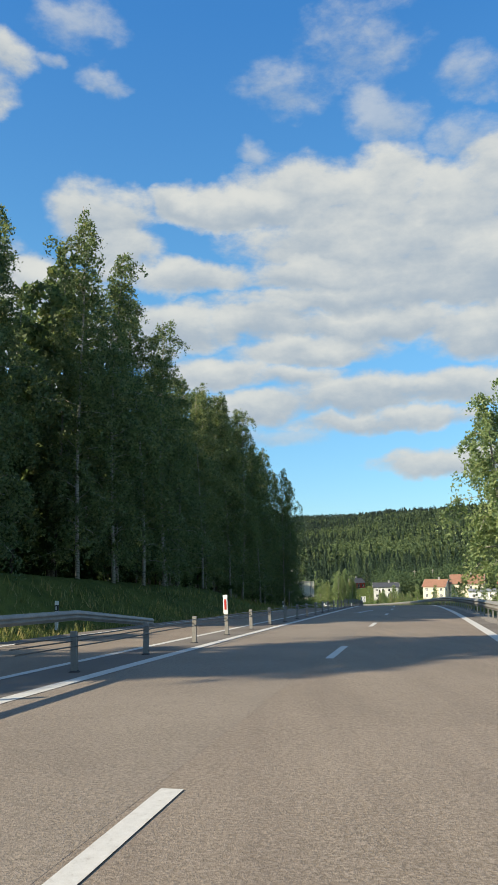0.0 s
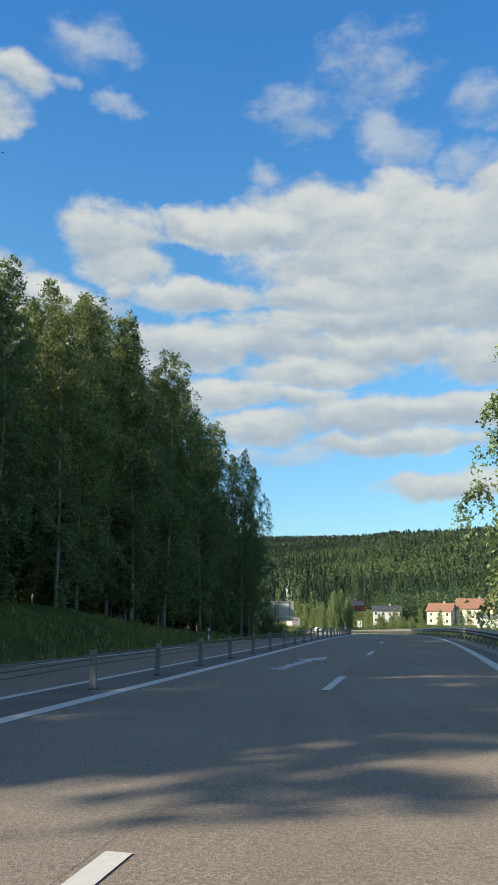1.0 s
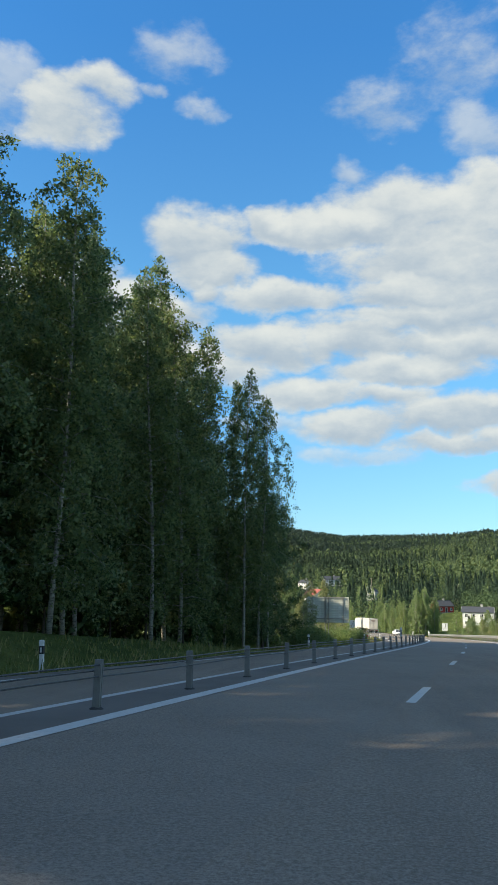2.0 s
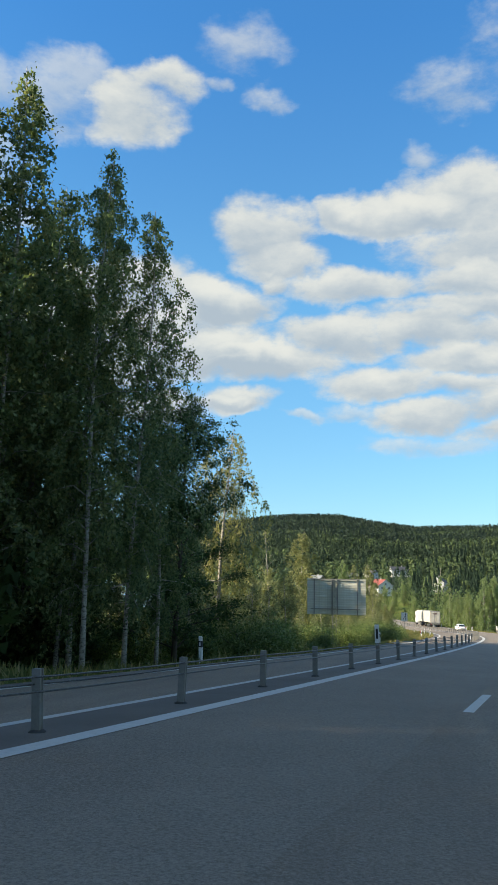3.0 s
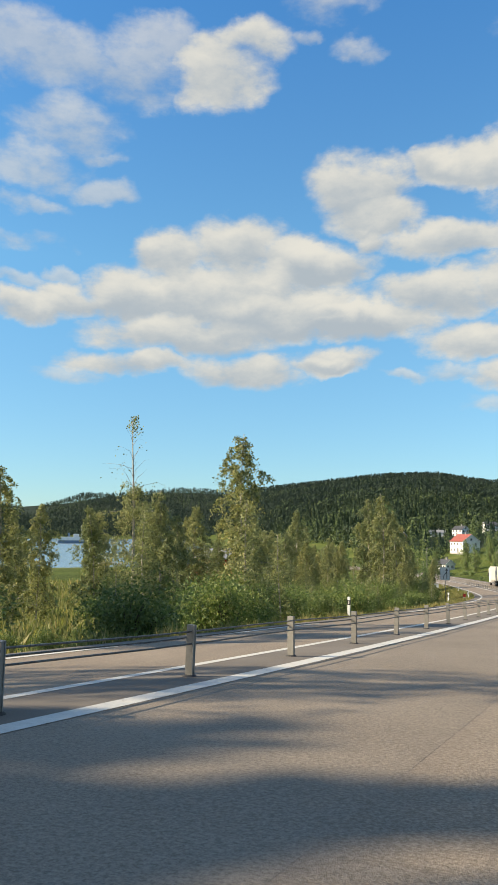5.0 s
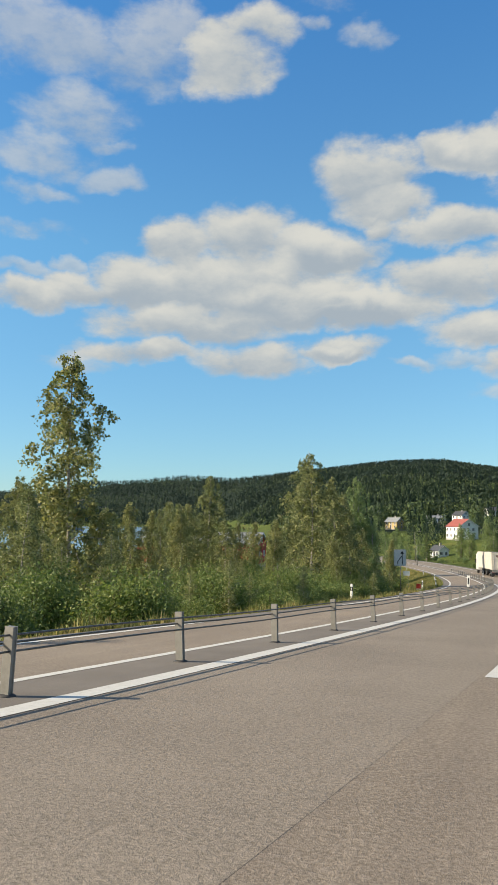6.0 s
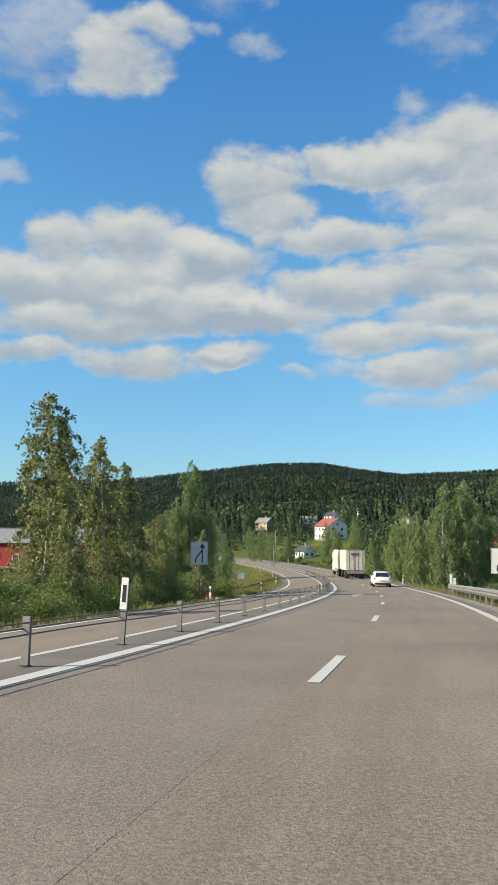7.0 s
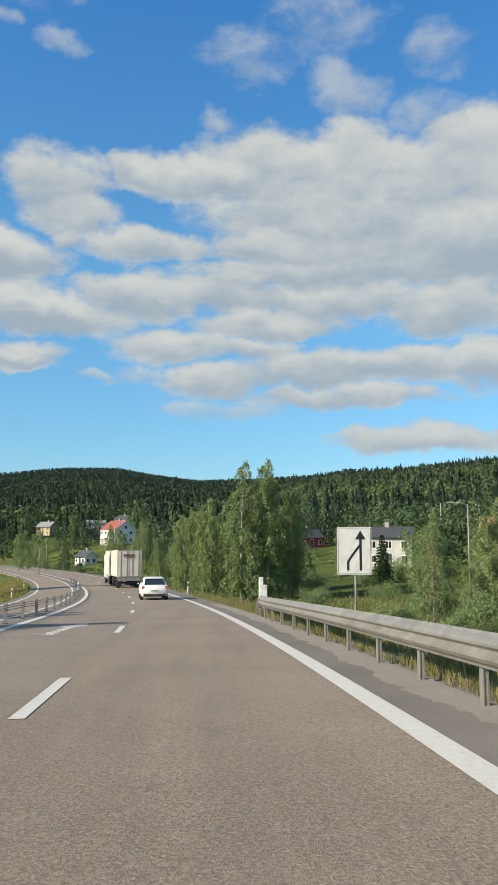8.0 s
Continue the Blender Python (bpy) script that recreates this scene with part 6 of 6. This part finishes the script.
delineators()
lane_sign("lane_sign", 12.3, 214.8, -10.2, -8.6, 14, "white lane-merge sign on a post in the grass verge")
lane_sign("lane_sign", 32.35, 215.4, -10.5, -8.85, -6, "white lane-merge sign on a post behind the guardrail")
billboard()
small_signs()
street_lamp(-6.8, 361.0, 8.5, 200)
street_lamp(51.0, 256.0, 8.4, -20)
street_lamp(-2.0, 330.0, 5.0, 190, "short grey lamp post beside the far carriageway")
for px, py, ph in ((73.0, 332.0, 11.0), (82.0, 336.0, 11.0), (99.0, 322.0, 11.0), (30.0, 520.0, 12.0), (-40.0, 575.0, 11.0), (66.0, 420.0, 11.0)):
    utility_pole(px, py, ph)
garden_fence()
houses()
ferry()


# ---- vehicles ----
def wheel(root, x, y, r, w, rz=0):
    tyre = part("wheel", lathe("wheel", "tyre_rubber", [(r * 0.62, -w / 2), (r * 0.95, -w / 2), (r, -w / 2 + 0.03), (r, w / 2 - 0.03), (r * 0.95, w / 2), (r * 0.62, w / 2)], 20), root, m=pose(x, y, r, 0, 90, 0))
    part("rim", lathe("rim", "rim_alloy", [(0.0, -w / 2 + 0.03), (r * 0.2, -w / 2 + 0.02), (r * 0.62, -w / 2 + 0.05), (r * 0.62, w / 2 - 0.05), (r * 0.2, w / 2 - 0.02), (0.0, w / 2 - 0.03)], 16), tyre)


def truck(s, lat):
    """A box truck with a drawbar trailer seen from behind; its own y points forward, its rear end is at y = 0."""
    p = on_road(s, lat)
    root = thing("truck", pose(p.x, p.y, p.z, -1.6, 0, road_turn(s) + 1), "dirty white box truck with a tall trailer on the highway", "truck", kind="")
    for y0, y1, nm in ((0.0, 8.2, "trailer_box"), (9.3, 16.8, "truck_box")):
        box = part(nm, box_mesh(nm, "truck_tarp", -1.27, 1.27, y0, y1, 1.15, 4.0, 0.05), root, "grimy white cargo box")
        part("corner_post", box_mesh("corner_post", "truck_tarp", -1.285, -1.19, y0 - 0.03, y0 + 0.05, 1.1, 4.03, 0.01), box)
        part("corner_post", box_mesh("corner_post", "truck_tarp", 1.19, 1.285, y0 - 0.03, y0 + 0.05, 1.1, 4.03, 0.01), box)
        part("top_rail", box_mesh("top_rail", "galvanised_steel", -1.19, 1.19, y0 - 0.03, y0 + 0.05, 3.92, 4.03, 0.01), box)
        part("chassis", box_mesh("chassis", "dark_chassis", -0.5, 0.5, y0 + 0.1, y1 - 0.1, 0.75, 1.13, 0.02), root)
        for yy in ((y0 + 1.3, y0 + 2.6, y1 - 1.4) if nm == "trailer_box" else (y0 + 1.2, y0 + 2.5)):
            for sx in (-1.02, 1.02):
                wheel(root, sx, yy, 0.50, 0.36)
    for x in (-0.62, 0.62):
        door = part("rear_door", box_mesh("rear_door", "truck_tarp", x - 0.56, x + 0.56, -0.045, 0.0, 1.2, 3.9, 0.012), root, "grimy white rear door")
        for dx in (-0.32, 0.32):
            part("lock_bar", box_mesh("lock_bar", "truck_tarp", x + dx - 0.016, x + dx + 0.016, -0.09, -0.05, 1.15, 3.9, 0.006), door)
    for x0, x1, z0, z1 in ((-0.62, -0.42, 3.3, 3.54), (-0.37, -0.18, 3.3, 3.54), (-0.13, 0.04, 3.3, 3.54), (0.09, 0.28, 3.3, 3.54), (0.33, 0.52, 3.3, 3.54), (-0.4, 0.4, 3.14, 3.2)):
        part("logo_bar", box_mesh("logo_bar", "maroon_ink", x0, x1, -0.102, -0.094, z0, z1, 0.002), root, "dark bar of unreadable lettering")
    part("bumper", box_mesh("bumper", "dark_chassis", -1.2, 1.2, 0.1, 0.25, 0.45, 0.62, 0.02), root)
    part("tail_lift", box_mesh("tail_lift", "galvanised_steel", -1.2, 1.2, -0.06, 0.02, 0.72, 1.12, 0.02), root)
    for x in (-1.0, 1.0):
        part("tail_light", box_mesh("tail_light", "tail_light_red", x - 0.18, x + 0.18, 0.05, 0.12, 0.64, 0.76, 0.01), root)
        part("mud_flap", box_mesh("mud_flap", "black_plastic", x - 0.26, x + 0.26, 0.62, 0.65, 0.12, 0.74, 0.004), root)
    vs, fs = [], []
    tube(vs, fs, [(0, 8.0, 0.8), (0, 9.6, 0.8)], [0.07, 0.07], 8)
    part("drawbar", mesh_from("drawbar", vs, fs, "dark_chassis"), root)
    cab = part("cab", box_mesh("cab", "car_paint_white", -1.25, 1.25, 17.0, 19.2, 0.55, 3.7, 0.15), root)
    part("windscreen", box_mesh("windscreen", "window_glass", -1.1, 1.1, 19.18, 19.23, 1.9, 2.9, 0.02), cab)
    for x in (-1.38, 1.38):
        part("mirror", box_mesh("mirror", "black_plastic", x - 0.12, x + 0.12, 18.7, 18.85, 1.9, 2.6, 0.03), cab)
    for sx in (-1.02, 1.02):
        wheel(root, sx, 18.0, 0.5, 0.34)


def car(name, s, lat, paint, label, turn=0.0):
    """A liftback car; its own y points forward. The body is a lofted shell with a glass house on top."""
    p = on_road(s, lat)
    root = thing(name, pose(p.x, p.y, p.z, -1.6 if not turn else 1.6, 0, road_turn(s) + turn), label, "car")
    # section: y, half width at sill, at waist, sill height, waist height
    secs = [(-2.32, 0.70, 0.76, 0.42, 0.86), (-2.22, 0.82, 0.86, 0.28, 1.0), (-1.4, 0.86, 0.905, 0.22, 1.0), (0.0, 0.87, 0.905, 0.2, 0.97), (1.2, 0.86, 0.89, 0.22, 0.93), (1.9, 0.80, 0.83, 0.26, 0.82), (2.28, 0.60, 0.64, 0.36, 0.68)]
    bm = bmesh.new()
    rows = []
    for y, ws, wt, zs, zt in secs:
        prof = [(-ws * 0.92, zs), (-ws, zs + 0.12), (-wt, (zs + zt) / 2), (-wt * 0.985, zt - 0.06), (-wt * 0.93, zt), (wt * 0.93, zt), (wt * 0.985, zt - 0.06), (wt, (zs + zt) / 2), (ws, zs + 0.12), (ws * 0.92, zs)]
        rows.append([bm.verts.new((px, y, pz)) for px, pz in prof])
    for a, b in zip(rows, rows[1:]):
        for i in range(10):
            j = (i + 1) % 10
            bm.faces.new((a[i], a[j], b[j], b[i]))
    bm.faces.new(rows[0])
    bm.faces.new(rows[-1][::-1])
    bmesh.ops.recalc_face_normals(bm, faces=bm.faces)
    part("body", done(bm, "body", paint, True), root)
    # glass house and roof
    gh = [(-2.12, 0.72, 0.98), (-1.55, 0.66, 1.33), (-0.9, 0.62, 1.45), (0.2, 0.61, 1.46), (0.75, 0.64, 1.36), (1.45, 0.74, 0.95)]
    bm = bmesh.new()
    rows = []
    for y, wt, z in gh:
        rows.append([bm.verts.new((-0.84, y, 0.93)), bm.verts.new((-wt, y, z - 0.03)), bm.verts.new((-wt * 0.9, y, z)), bm.verts.new((wt * 0.9, y, z)), bm.verts.new((wt, y, z - 0.03)), bm.verts.new((0.84, y, 0.93))])
    for a, b in zip(rows, rows[1:]):
        for i in range(5):
            bm.faces.new((a[i], a[i + 1], b[i + 1], b[i]))
    bm.faces.new(rows[0])
    bm.faces.new(rows[-1][::-1])
    bmesh.ops.recalc_face_normals(bm, faces=bm.faces)
    part("cabin", done(bm, "cabin", paint, True), root)
    bm = bmesh.new()
    q = [bm.verts.new(v) for v in ((-0.66, -2.16, 0.98), (0.66, -2.16, 0.98), (0.57, -1.60, 1.345), (-0.57, -1.60, 1.345))]
    f = bm.faces.new(q)
    r = bmesh.ops.extrude_face_region(bm, geom=[f])
    bmesh.ops.translate(bm, vec=(0, -0.025, 0.03), verts=[v for v in r["geom"] if isinstance(v, bmesh.types.BMVert)])
    bmesh.ops.recalc_face_normals(bm, faces=bm.faces)
    part("rear_window", done(bm, "rear_window", "window_glass"), root, "dark rear window")
    bm = bmesh.new()
    q = [bm.verts.new(v) for v in ((-0.66, 1.40, 1.0), (0.66, 1.40, 1.0), (0.56, 0.80, 1.35), (-0.56, 0.80, 1.35))]
    f = bm.faces.new(q)
    r = bmesh.ops.extrude_face_region(bm, geom=[f])
    bmesh.ops.translate(bm, vec=(0, 0.025, 0.03), verts=[v for v in r["geom"] if isinstance(v, bmesh.types.BMVert)])
    bmesh.ops.recalc_face_normals(bm, faces=bm.faces)
    part("windscreen", done(bm, "windscreen", "window_glass"), root, "dark windscreen")
    for sx in (-1, 1):
        part("side_window", box_mesh("side_window", "window_glass", sx * 0.745 - 0.012, sx * 0.745 + 0.012, -1.55, 0.75, 1.0, 1.28, 0.01), root, m=pose(sx * 0.0, 0, 0))
        part("tail_light", box_mesh("tail_light", "tail_light_red", sx * 0.72 - 0.10, sx * 0.72 + 0.10, -2.32, -2.15, 0.74, 0.92, 0.02), root)
        part("mirror", box_mesh("mirror", paint, sx * 0.95 - 0.06, sx * 0.95 + 0.06, 0.75, 0.9, 0.95, 1.05, 0.03), root)
        part("headlight", box_mesh("headlight", "sign_white", sx * 0.52 - 0.15, sx * 0.52 + 0.15, 2.02, 2.2, 0.62, 0.74, 0.02), root)
        for y in (-1.32, 1.35):
            wheel(root, sx * 0.78, y, 0.32, 0.21)
    part("bumper", box_mesh("bumper", "dark_chassis", -0.72, 0.72, -2.35, -2.2, 0.28, 0.46, 0.03), root, "dark lower bumper")
    part("number_plate", box_mesh("number_plate", "sign_white", -0.26, 0.26, -2.352, -2.338, 0.58, 0.69, 0.004), root, "blank pale number plate")
    bar = box_mesh("plate_bar", "ink", -0.2, 0.2, -2.358, -2.353, 0.615, 0.655)
    part("plate_bar", bar, root, "dark bar")
    part("spoiler", box_mesh("spoiler", paint, -0.56, 0.56, -1.72, -1.5, 1.37, 1.41, 0.015), root)


truck(274.0, 0.1)
car("white_car", 243.0, 0.0, "car_paint_white", "white liftback car driving on the highway")
car("dark_car", 392.0, -7.6, "car_paint_blue", "dark blue car in the oncoming lane", 180)
